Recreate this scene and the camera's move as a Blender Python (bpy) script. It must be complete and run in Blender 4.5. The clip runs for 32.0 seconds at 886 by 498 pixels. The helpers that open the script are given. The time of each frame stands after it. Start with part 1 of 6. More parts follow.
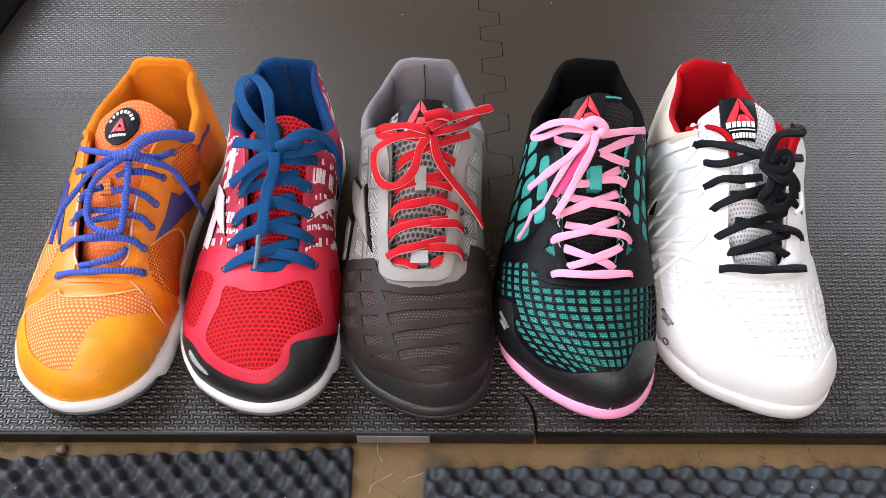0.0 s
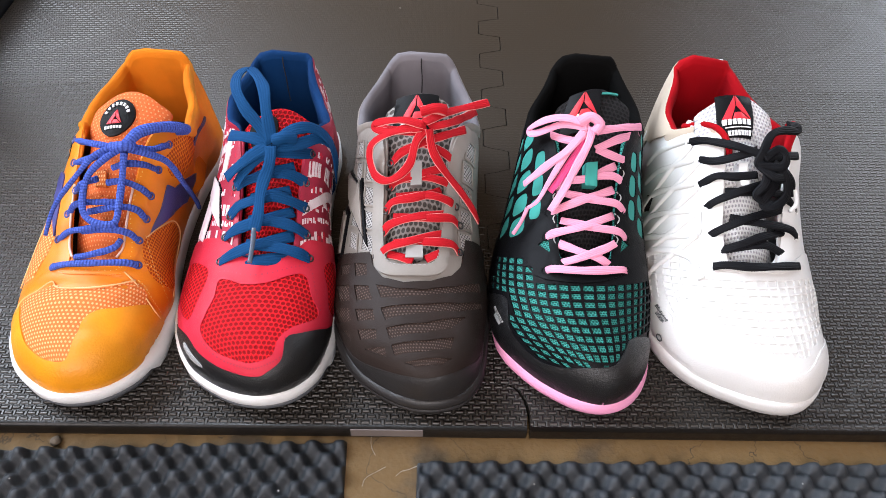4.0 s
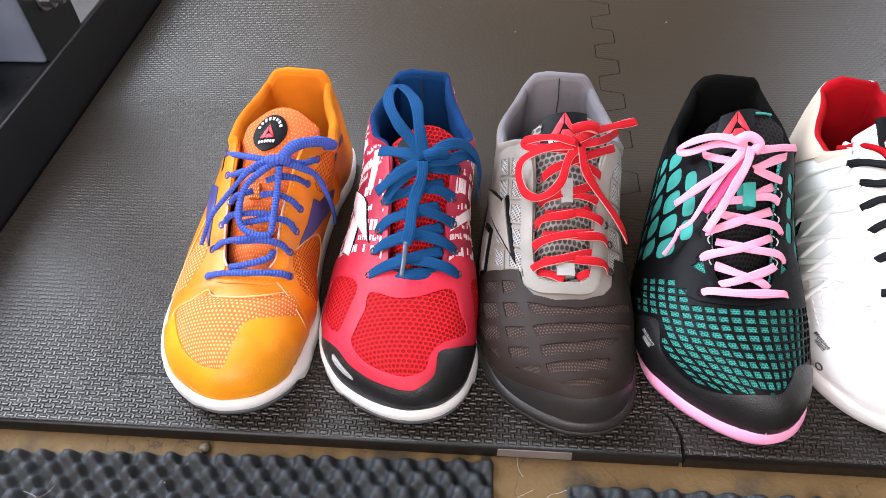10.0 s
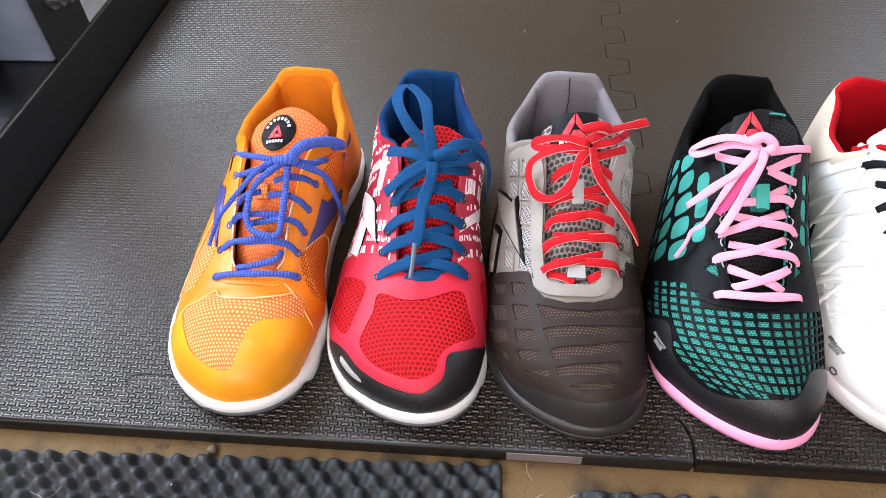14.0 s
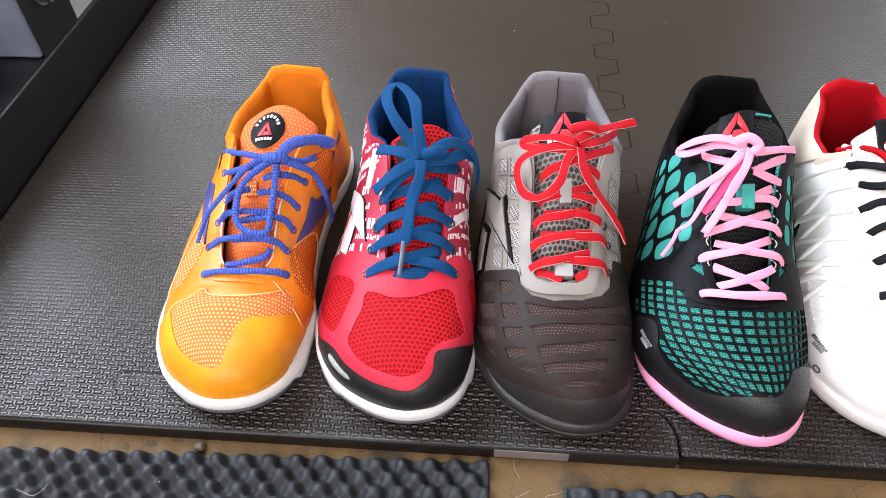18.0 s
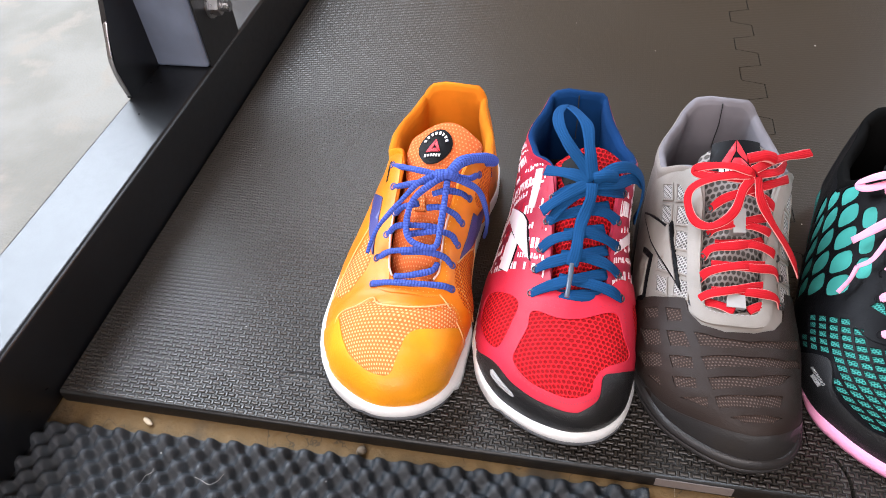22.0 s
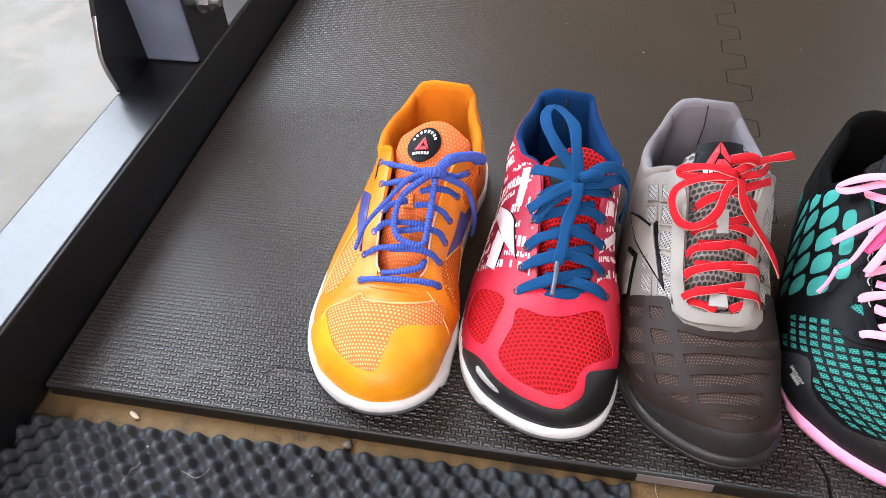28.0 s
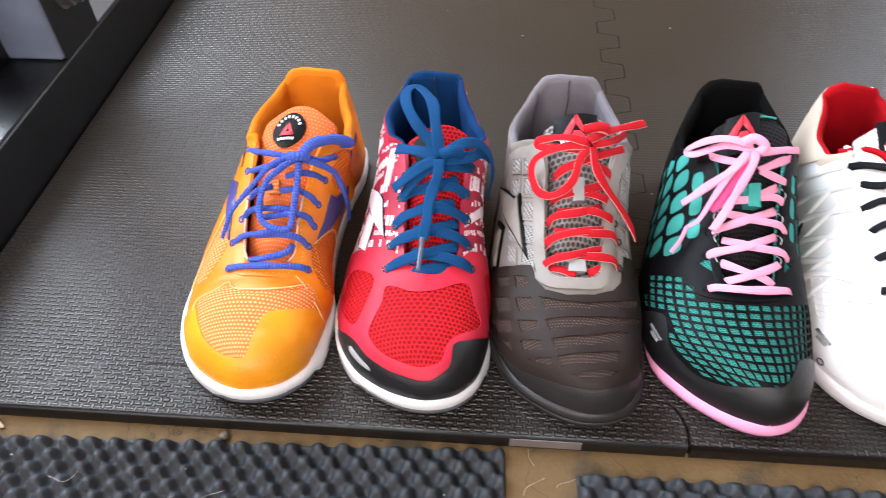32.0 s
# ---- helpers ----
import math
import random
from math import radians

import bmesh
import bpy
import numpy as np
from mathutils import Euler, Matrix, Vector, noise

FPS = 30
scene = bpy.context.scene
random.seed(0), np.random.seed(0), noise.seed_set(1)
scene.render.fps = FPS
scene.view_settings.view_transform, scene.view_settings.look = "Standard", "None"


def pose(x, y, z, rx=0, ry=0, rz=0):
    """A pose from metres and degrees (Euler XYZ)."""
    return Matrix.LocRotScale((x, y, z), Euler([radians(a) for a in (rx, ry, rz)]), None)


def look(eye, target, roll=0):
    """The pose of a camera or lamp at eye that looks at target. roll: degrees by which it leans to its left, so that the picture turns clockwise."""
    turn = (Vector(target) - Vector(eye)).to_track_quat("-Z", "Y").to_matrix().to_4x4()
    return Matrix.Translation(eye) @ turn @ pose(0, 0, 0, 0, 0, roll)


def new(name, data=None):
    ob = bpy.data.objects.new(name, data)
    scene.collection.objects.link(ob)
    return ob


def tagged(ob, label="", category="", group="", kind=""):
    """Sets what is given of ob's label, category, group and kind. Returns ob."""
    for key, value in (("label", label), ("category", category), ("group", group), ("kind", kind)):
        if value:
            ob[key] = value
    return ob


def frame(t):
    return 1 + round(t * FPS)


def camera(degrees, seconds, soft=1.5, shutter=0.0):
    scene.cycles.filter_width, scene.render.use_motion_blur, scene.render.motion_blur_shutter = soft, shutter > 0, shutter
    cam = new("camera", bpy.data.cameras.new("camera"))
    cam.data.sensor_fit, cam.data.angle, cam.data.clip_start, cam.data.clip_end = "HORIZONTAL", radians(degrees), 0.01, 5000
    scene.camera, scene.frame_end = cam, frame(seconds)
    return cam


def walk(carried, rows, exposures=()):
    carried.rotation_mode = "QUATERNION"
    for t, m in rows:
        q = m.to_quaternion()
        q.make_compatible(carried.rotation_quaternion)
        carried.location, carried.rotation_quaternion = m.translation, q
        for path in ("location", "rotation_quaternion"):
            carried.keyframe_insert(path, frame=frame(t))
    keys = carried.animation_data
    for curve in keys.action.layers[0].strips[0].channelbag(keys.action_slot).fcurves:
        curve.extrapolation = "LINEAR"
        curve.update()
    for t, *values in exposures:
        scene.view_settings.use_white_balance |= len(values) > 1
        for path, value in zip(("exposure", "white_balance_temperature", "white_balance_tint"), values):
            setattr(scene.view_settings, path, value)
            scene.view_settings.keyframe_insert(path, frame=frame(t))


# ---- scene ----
cam = camera(64.6, 32.0, soft=0.45, shutter=0.8)
PATH = [
    (0, (-0.062, 0.185, 0.428), (-0.064, 1.492, -1.086), 0.1),
    (0.5, (-0.061, 0.184, 0.429), (-0.077, 1.492, -1.084), -0.2),
    (1, (-0.062, 0.183, 0.43), (-0.071, 1.488, -1.085), 0.1),
    (1.5, (-0.061, 0.183, 0.431), (-0.072, 1.485, -1.087), 0.0),
    (2, (-0.061, 0.183, 0.431), (-0.072, 1.481, -1.091), -0.0),
    (2.5, (-0.061, 0.184, 0.43), (-0.068, 1.481, -1.092), 0.1),
    (3, (-0.06, 0.183, 0.428), (-0.067, 1.485, -1.09), 0.2),
    (3.5, (-0.06, 0.184, 0.429), (-0.056, 1.477, -1.096), 0.8),
    (5.5, (-0.06, 0.186, 0.427), (-0.061, 1.484, -1.095), 0.5),
    (6, (-0.059, 0.186, 0.426), (-0.069, 1.49, -1.09), 0.2),
    (6.5, (-0.061, 0.187, 0.429), (-0.066, 1.491, -1.088), 0.5),
    (7, (-0.065, 0.187, 0.431), (-0.078, 1.497, -1.08), 0.1),
    (7.5, (-0.088, 0.188, 0.429), (-0.172, 1.487, -1.09), -1.0),
    (8, (-0.118, 0.188, 0.427), (-0.269, 1.476, -1.095), -2.2),
    (8.5, (-0.143, 0.186, 0.427), (-0.262, 1.51, -1.067), -0.3),
    (9, (-0.134, 0.183, 0.422), (-0.24, 1.516, -1.065), -1.5),
    (9.5, (-0.128, 0.18, 0.422), (-0.258, 1.53, -1.048), -2.3),
    (10, (-0.126, 0.179, 0.421), (-0.27, 1.529, -1.048), -2.5),
    (10.5, (-0.13, 0.18, 0.418), (-0.278, 1.531, -1.048), -2.1),
    (11, (-0.129, 0.18, 0.419), (-0.286, 1.528, -1.05), -2.4),
    (11.5, (-0.13, 0.18, 0.42), (-0.298, 1.529, -1.047), -2.7),
    (12, (-0.131, 0.179, 0.421), (-0.295, 1.528, -1.047), -2.7),
    (12.5, (-0.13, 0.18, 0.421), (-0.291, 1.527, -1.049), -2.7),
    (13, (-0.13, 0.18, 0.42), (-0.292, 1.527, -1.05), -2.7),
    (13.5, (-0.129, 0.181, 0.42), (-0.298, 1.524, -1.053), -3.1),
    (14, (-0.128, 0.183, 0.419), (-0.291, 1.529, -1.051), -2.9),
    (14.5, (-0.127, 0.181, 0.42), (-0.287, 1.534, -1.044), -2.7),
    (16.5, (-0.124, 0.183, 0.421), (-0.27, 1.532, -1.048), -2.4),
    (17, (-0.125, 0.183, 0.421), (-0.261, 1.534, -1.047), -1.8),
    (17.5, (-0.125, 0.181, 0.42), (-0.266, 1.531, -1.049), -2.0),
    (18, (-0.127, 0.181, 0.42), (-0.261, 1.528, -1.052), -1.8),
    (18.5, (-0.125, 0.183, 0.421), (-0.268, 1.532, -1.049), -2.1),
    (19, (-0.124, 0.182, 0.422), (-0.261, 1.537, -1.042), -1.9),
    (19.5, (-0.125, 0.181, 0.424), (-0.269, 1.537, -1.039), -2.2),
    (20, (-0.129, 0.179, 0.425), (-0.293, 1.535, -1.036), -2.6),
    (20.5, (-0.155, 0.175, 0.43), (-0.398, 1.509, -1.04), -3.9),
    (21, (-0.186, 0.17, 0.435), (-0.501, 1.487, -1.037), -5.0),
    (21.5, (-0.191, 0.174, 0.433), (-0.528, 1.501, -1.024), -5.0),
    (22, (-0.191, 0.174, 0.433), (-0.527, 1.51, -1.017), -4.9),
    (22.5, (-0.191, 0.172, 0.434), (-0.508, 1.516, -1.012), -4.2),
    (23, (-0.192, 0.171, 0.434), (-0.5, 1.514, -1.016), -3.9),
    (23.5, (-0.192, 0.169, 0.431), (-0.497, 1.512, -1.019), -3.6),
    (24, (-0.19, 0.174, 0.434), (-0.504, 1.508, -1.022), -4.0),
    (24.5, (-0.189, 0.175, 0.433), (-0.503, 1.504, -1.028), -4.1),
    (25, (-0.193, 0.176, 0.435), (-0.498, 1.506, -1.027), -3.8),
    (25.5, (-0.19, 0.174, 0.432), (-0.506, 1.512, -1.02), -4.0),
    (27.5, (-0.189, 0.172, 0.435), (-0.493, 1.512, -1.018), -3.4),
    (28, (-0.189, 0.171, 0.436), (-0.494, 1.508, -1.02), -3.4),
    (28.5, (-0.19, 0.171, 0.436), (-0.5, 1.503, -1.023), -3.7),
    (29, (-0.188, 0.171, 0.437), (-0.487, 1.506, -1.022), -3.3),
    (29.5, (-0.181, 0.169, 0.434), (-0.449, 1.505, -1.031), -2.6),
    (30, (-0.176, 0.173, 0.433), (-0.417, 1.509, -1.035), -2.3),
    (30.5, (-0.17, 0.173, 0.429), (-0.39, 1.512, -1.04), -1.9),
    (31, (-0.164, 0.174, 0.43), (-0.375, 1.508, -1.044), -2.0),
    (31.5, (-0.152, 0.172, 0.433), (-0.326, 1.509, -1.045), -1.5),
    (32, (-0.139, 0.164, 0.428), (-0.267, 1.523, -1.034), -1.4),
]
walk(cam, [(t, look(eye, target, roll)) for t, eye, target, roll in PATH],
     ((0, -.44), (7.5, -.43), (8.0, -.40), (9.0, -.18), (20, -.17), (21.5, -.18), (29, -.18), (32, -.18)))

# ---- light ----
world = bpy.data.worlds.new("garage_daylight")
scene.world = world
world.use_nodes = True
wn = world.node_tree
sky = wn.nodes.new("ShaderNodeTexSky")
sky.sky_type = "NISHITA"
sky.sun_disc = False
sky.sun_elevation, sky.sun_rotation = radians(40), radians(200)
wn.links.new(sky.outputs[0], wn.nodes["Background"].inputs[0])
wn.nodes["Background"].inputs[1].default_value = 0.10


def area(name, eye, target, sx, sy, power, color=(1, 1, 1)):
    data = bpy.data.lights.new(name, "AREA")
    data.shape, data.size, data.size_y, data.energy, data.color = "RECTANGLE", sx, sy, power, color
    ob = new(name, data)
    ob.matrix_world = look(eye, target)
    return ob


DAY = (1.0, 0.905, 0.895)
area("front_door_daylight", (-0.45, -1.45, 1.60), (-0.1, 0.55, 0.0), 2.6, 1.6, 104, DAY)
area("side_window_daylight", (-1.70, 1.18, 1.67), (0.0, 0.95, 1.02), 1.6, 1.66, 182, (0.78, 0.87, 1.0))
area("rear_window_daylight", (-1.22, 2.02, 1.88), (-1.0, 0.6, 1.46), 1.15, 1.16, 68, (0.76, 0.86, 1.0))
area("rear_window_daylight", (1.85, 2.02, 1.15), (1.2, 0.6, 0.8), 1.5, 1.7, 74, (0.80, 0.88, 1.0))

# ---- materials ----


class Nodes:
    def __init__(self, name, rough=0.6, metal=0.0, spec=0.5):
        self.m = bpy.data.materials.new(name)
        self.m.use_nodes = True
        self.t = self.m.node_tree
        self.b = self.t.nodes["Principled BSDF"]
        self.b.inputs["Roughness"].default_value = rough
        self.b.inputs["Metallic"].default_value = metal
        self.b.inputs["Specular IOR Level"].default_value = spec

    def add(self, kind, **values):
        n = self.t.nodes.new(kind)
        for k, v in values.items():
            n.inputs[k.replace("_", " ")].default_value = v
        return n

    def link(self, a, b):
        self.t.links.new(a, b)

    def coords(self, kind):
        return self.t.nodes.new("ShaderNodeTexCoord").outputs[kind]

    def math(self, op, a, b=0.0, c=0.0):
        n = self.t.nodes.new("ShaderNodeMath")
        n.operation = op
        for i, v in enumerate((a, b, c)):
            if hasattr(v, "is_output"):
                self.link(v, n.inputs[i])
            else:
                n.inputs[i].default_value = v
        return n.outputs[0]

    def ramp(self, fac, lo, hi):
        n = self.t.nodes.new("ShaderNodeMapRange")
        n.inputs[1].default_value, n.inputs[2].default_value = lo, hi
        n.interpolation_type = "SMOOTHSTEP"
        self.link(fac, n.inputs[0])
        return n.outputs[0]

    def mix(self, fac, a, b):
        n = self.t.nodes.new("ShaderNodeMix")
        n.data_type = "RGBA"
        for i, v in ((0, fac), (6, a), (7, b)):
            if hasattr(v, "is_output"):
                self.link(v, n.inputs[i])
            else:
                n.inputs[i].default_value = (*v, 1) if isinstance(v, tuple) else v
        return n.outputs[2]

    def noise(self, vec, scale, detail=3.0):
        n = self.add("ShaderNodeTexNoise", Scale=scale, Detail=detail)
        self.link(vec, n.inputs["Vector"])
        return n.outputs["Fac"]

    def bump(self, height, dist, strength=1.0, normal=None):
        n = self.add("ShaderNodeBump", Strength=strength, Distance=dist)
        self.link(height, n.inputs["Height"])
        if normal:
            self.link(normal, n.inputs["Normal"])
        return n.outputs[0]

    def done(self, color=None, normal=None, rough=None):
        if color is not None:
            if hasattr(color, "is_output"):
                self.link(color, self.b.inputs["Base Color"])
            else:
                self.b.inputs["Base Color"].default_value = (*color, 1)
        if normal:
            self.link(normal, self.b.inputs["Normal"])
        if rough:
            self.link(rough, self.b.inputs["Roughness"])
        return self.m


def tint(c, k):
    return tuple(min(1.0, v * k) for v in c)


def plain(name, color, rough=0.5, metal=0.0, grain=900.0, depth=0.0002, vary=0.18, spec=0.5):
    """Leather, rubber, moulded foam or paint: slight blotches, scuffs and a fine grain."""
    n = Nodes(name, rough, metal, spec)
    p = n.coords("Object")
    fine, wide = n.noise(p, grain), n.noise(p, 28.0)
    col = n.mix(n.ramp(wide, 0.35, 0.7), tint(color, 1 - vary), tint(color, 1 + vary * 0.5))
    col = n.mix(n.math("MULTIPLY", fine, 0.25), col, tint(color, 0.7))
    r = n.math("MULTIPLY_ADD", n.noise(p, 140.0), 0.25, rough - 0.12)
    return n.done(col, n.bump(fine, depth), r)


def netting(name, color, hole, pitch, stretch=1.0, depth=0.0007, rough=0.75, open_at=0.36):
    """Knitted mesh: staggered round holes in a raised net."""
    n = Nodes(name, rough, spec=0.16)
    uv = n.coords("UV")
    sep = n.t.nodes.new("ShaderNodeSeparateXYZ")
    n.link(uv, sep.inputs[0])
    y = n.math("DIVIDE", sep.outputs[1], pitch * stretch)
    x = n.math("ADD", n.math("DIVIDE", sep.outputs[0], pitch), n.math("MULTIPLY", n.math("FLOOR", y), 0.5))
    fx = n.math("SUBTRACT", n.math("FRACT", x), 0.5)
    fy = n.math("SUBTRACT", n.math("FRACT", y), 0.5)
    d = n.math("SQRT", n.math("ADD", n.math("MULTIPLY", fx, fx), n.math("MULTIPLY", fy, fy)))
    net = n.ramp(d, open_at - 0.08, open_at + 0.10)
    wob = n.noise(n.coords("Object"), 60.0)
    col = n.mix(net, hole, n.mix(wob, tint(color, 0.8), tint(color, 1.1)))
    return n.done(col, n.bump(net, depth))


def webbing(name, color, edge=None, rough=0.85, pitch=0.0011, spec=0.15, across=1.0, chevron=2.5):
    """Woven lace: fine ribs across it, a herringbone along it, an edge thread where it has one."""
    n = Nodes(name, rough, spec=spec)
    uv = n.coords("UV")
    sep = n.t.nodes.new("ShaderNodeSeparateXYZ")
    n.link(uv, sep.inputs[0])
    v = n.math("ABSOLUTE", n.math("SUBTRACT", sep.outputs[0], 0.5))
    along = n.math("ADD", n.math("DIVIDE", sep.outputs[1], pitch), n.math("MULTIPLY", v, chevron))
    wave = n.math("ABSOLUTE", n.math("SINE", n.math("MULTIPLY", along, 3.14159)))
    rib = n.math("ABSOLUTE", n.math("SINE", n.math("MULTIPLY", sep.outputs[0], 15.7)))
    h = n.math("ADD", n.math("MULTIPLY", wave, across), n.math("MULTIPLY", rib, 0.9 - 0.1 * across))
    col = n.mix(n.math("MULTIPLY", h, 0.5), tint(color, 0.62 if across >= 1 else 0.86), tint(color, 1.10))
    if edge:
        col = n.mix(n.ramp(v, 0.43, 0.48), col, edge)
    return n.done(col, n.bump(h, 0.00035 if across >= 1 else 0.0002))


LEATHER_ORANGE = plain("orange_leather", (.83, .235, .009), .42, spec=.4)
LEATHER_YELLOW = plain("amber_leather", (.81, .30, .010), .44, spec=.4, grain=600, depth=.0003)
NET_PEACH = netting("peach_mesh", (.72, .175, .038), (.92, .50, .23), .0026, 1.0, -.0005, open_at=.27)
NET_TONGUE = netting("orange_red_mesh", (.72, .150, .040), (.86, .34, .14), .0028, 1.0, -.0004, open_at=.20)
NET_ORANGE = netting("orange_mesh", (.80, .22, .02), (.40, .06, .01), .0022, 1.1)
LINING_ORANGE = plain("orange_lining", (.70, .20, .013), .85, grain=1800, spec=.1)
LOGO_BLUE = plain("indigo_film", (.060, .060, .22), .4)
THREAD = plain("amber_thread", (.86, .46, .12), .7)
PIPING = plain("cream_piping", (.88, .52, .22), .6)
LIP = plain("pale_pink_piping", (.86, .55, .44), .7)
SOLE_WHITE = plain("white_sole", (.80, .80, .80), .5, vary=.06)
SOLE_GREY = plain("dark_grey_sole", (.085, .09, .10), .6)
NET_RED = netting("red_mesh", (.70, .010, .018), (.25, .002, .005), .0034, .9, .0011, open_at=.37)
CORAL = plain("coral_red_film", (.58, .017, .044), .55, spec=.3)
CAP_BLACK = plain("black_toe_rubber", (.0080, .0080, .0088), .37, grain=1500, depth=.0004, spec=.50)
BURGUNDY = plain("burgundy_print", (.36, .010, .040), .55)
PRINT_WHITE = plain("white_print", (.80, .68, .71), .55, vary=.05)
LINING_BLUE = plain("blue_lining", (.0036, .031, .108), .85, grain=1800, spec=.1)
PILL_GREY = plain("pale_grey_plate", (.42, .42, .42), .45)
GREY_FILM = plain("warm_grey_film", (.252, .226, .203), .5, spec=.35)
GREY_NET = netting("grey_honeycomb_mesh", (.31, .29, .28), (.075, .068, .064), .0046, .9, open_at=.38)
FINE_NET = netting("pale_fine_mesh", (.42, .405, .395), (.11, .10, .10), .0019, 1.0, open_at=.33)
LINING_GREY = plain("lilac_grey_lining", (.19, .178, .194), .85, grain=1800, spec=.1)
BROWN_RUBBER = plain("brown_black_rubber", (.0205, .0125, .0098), .58, grain=1500, spec=.24)
BROWN_NET = netting("brown_fine_mesh", (.034, .0220, .0180), (.115, .082, .070), .0021, .95, -.0005, open_at=.26)
SOLE_BLACK = plain("charcoal_sole", (.0220, .0200, .0200), .44, spec=.42)
BLACK_FILM = plain("black_film", (.0035, .0035, .0045), .5, spec=.10)
BLACK_NET = netting("black_mesh", (.014, .012, .013), (.002, .002, .002), .0034, .9)
TEAL_NET = netting("teal_mesh", (.052, .31, .27), (.009, .095, .083), .0017, .9, .0005, open_at=.33)
TEAL = plain("teal_webbing", (.046, .315, .275), .7, spec=.2)
LINING_BLACK = plain("black_lining", (.004, .004, .004), .95, grain=1800, spec=.05)
SOLE_PINK = plain("pink_sole", (.90, .36, .58), .5, vary=.08)
WHITE_FILM = plain("white_film", (.71, .70, .69), .42, vary=.05)
WHITE_NET = netting("white_fine_mesh", (.78, .78, .80), (.42, .42, .45), .0029, 1.0, open_at=.28)
CREAM = plain("cream_suede", (.54, .45, .355), .7, vary=.08, grain=1500)
LINING_RED = plain("red_lining", (.34, .003, .008), .85, grain=1800, spec=.1)
BADGE_BLACK = plain("black_badge", (.005, .005, .006), .5, spec=.12)
RED_MARK = plain("red_mark", (.66, .018, .035), .5)
WHITE_MARK = plain("white_mark", (.80, .80, .80), .5, vary=.05)
GREY_TAB = plain("grey_webbing", (.33, .315, .31), .8, grain=1600)
INSOLE = plain("dark_insole", (.014, .013, .014), .9)
METAL = plain("eyelet_metal", (.09, .09, .10), .3, .9)
CLEAR_TIP = plain("smoky_lace_tip", (.10, .13, .18), .2)
LACE_BLUE = webbing("royal_blue_lace", (.066, .115, .47), pitch=.0021, chevron=.4, across=1.6)
LACE_TEALBLUE = webbing("petrol_blue_lace", (.0045, .052, .155), across=.25)
LACE_RED = webbing("red_lace", (.47, .010, .018), (.70, .30, .28), across=.3)
LACE_PINK = webbing("pink_lace", (.86, .34, .49), across=.2)
LACE_HOT = webbing("hot_pink_lace", (.74, .08, .24), across=.2)
LACE_BLACK = webbing("black_lace", (.0032, .0034, .0050), pitch=.0012, rough=.6, spec=.14, across=.3)

# ---- shape library ----
L = 0.285
def spline(knots):
    """A smooth curve through (fraction of the length, value), dense towards toe and heel."""
    xs = np.arccos(1 - 2 * np.clip(np.array([k[0] for k in knots], float), 0, 1)) / np.pi
    ys = np.array([k[1] for k in knots], float)
    h, d = np.diff(xs), np.diff(ys) / np.diff(xs)
    m = np.zeros(len(xs))
    m[0], m[-1] = d[0], d[-1]
    for i in range(1, len(xs) - 1):
        if d[i - 1] * d[i] > 0:
            a, b = 2 * h[i] + h[i - 1], h[i] + 2 * h[i - 1]
            m[i] = (a + b) / (a / d[i - 1] + b / d[i])

    def at(f):
        x = np.arccos(1 - 2 * np.clip(np.asarray(f, float), 0, 1)) / np.pi
        i = np.clip(np.searchsorted(xs, x) - 1, 0, len(xs) - 2)
        t = (x - xs[i]) / h[i]
        return (ys[i] * (1 + 2 * t) * (1 - t) ** 2 + m[i] * h[i] * t * (1 - t) ** 2
                + ys[i + 1] * t * t * (3 - 2 * t) + m[i + 1] * h[i] * t * t * (t - 1))
    return at


FR = (0, .03, .10, .20, .28, .40, .55, .70, .85, .95, 1)


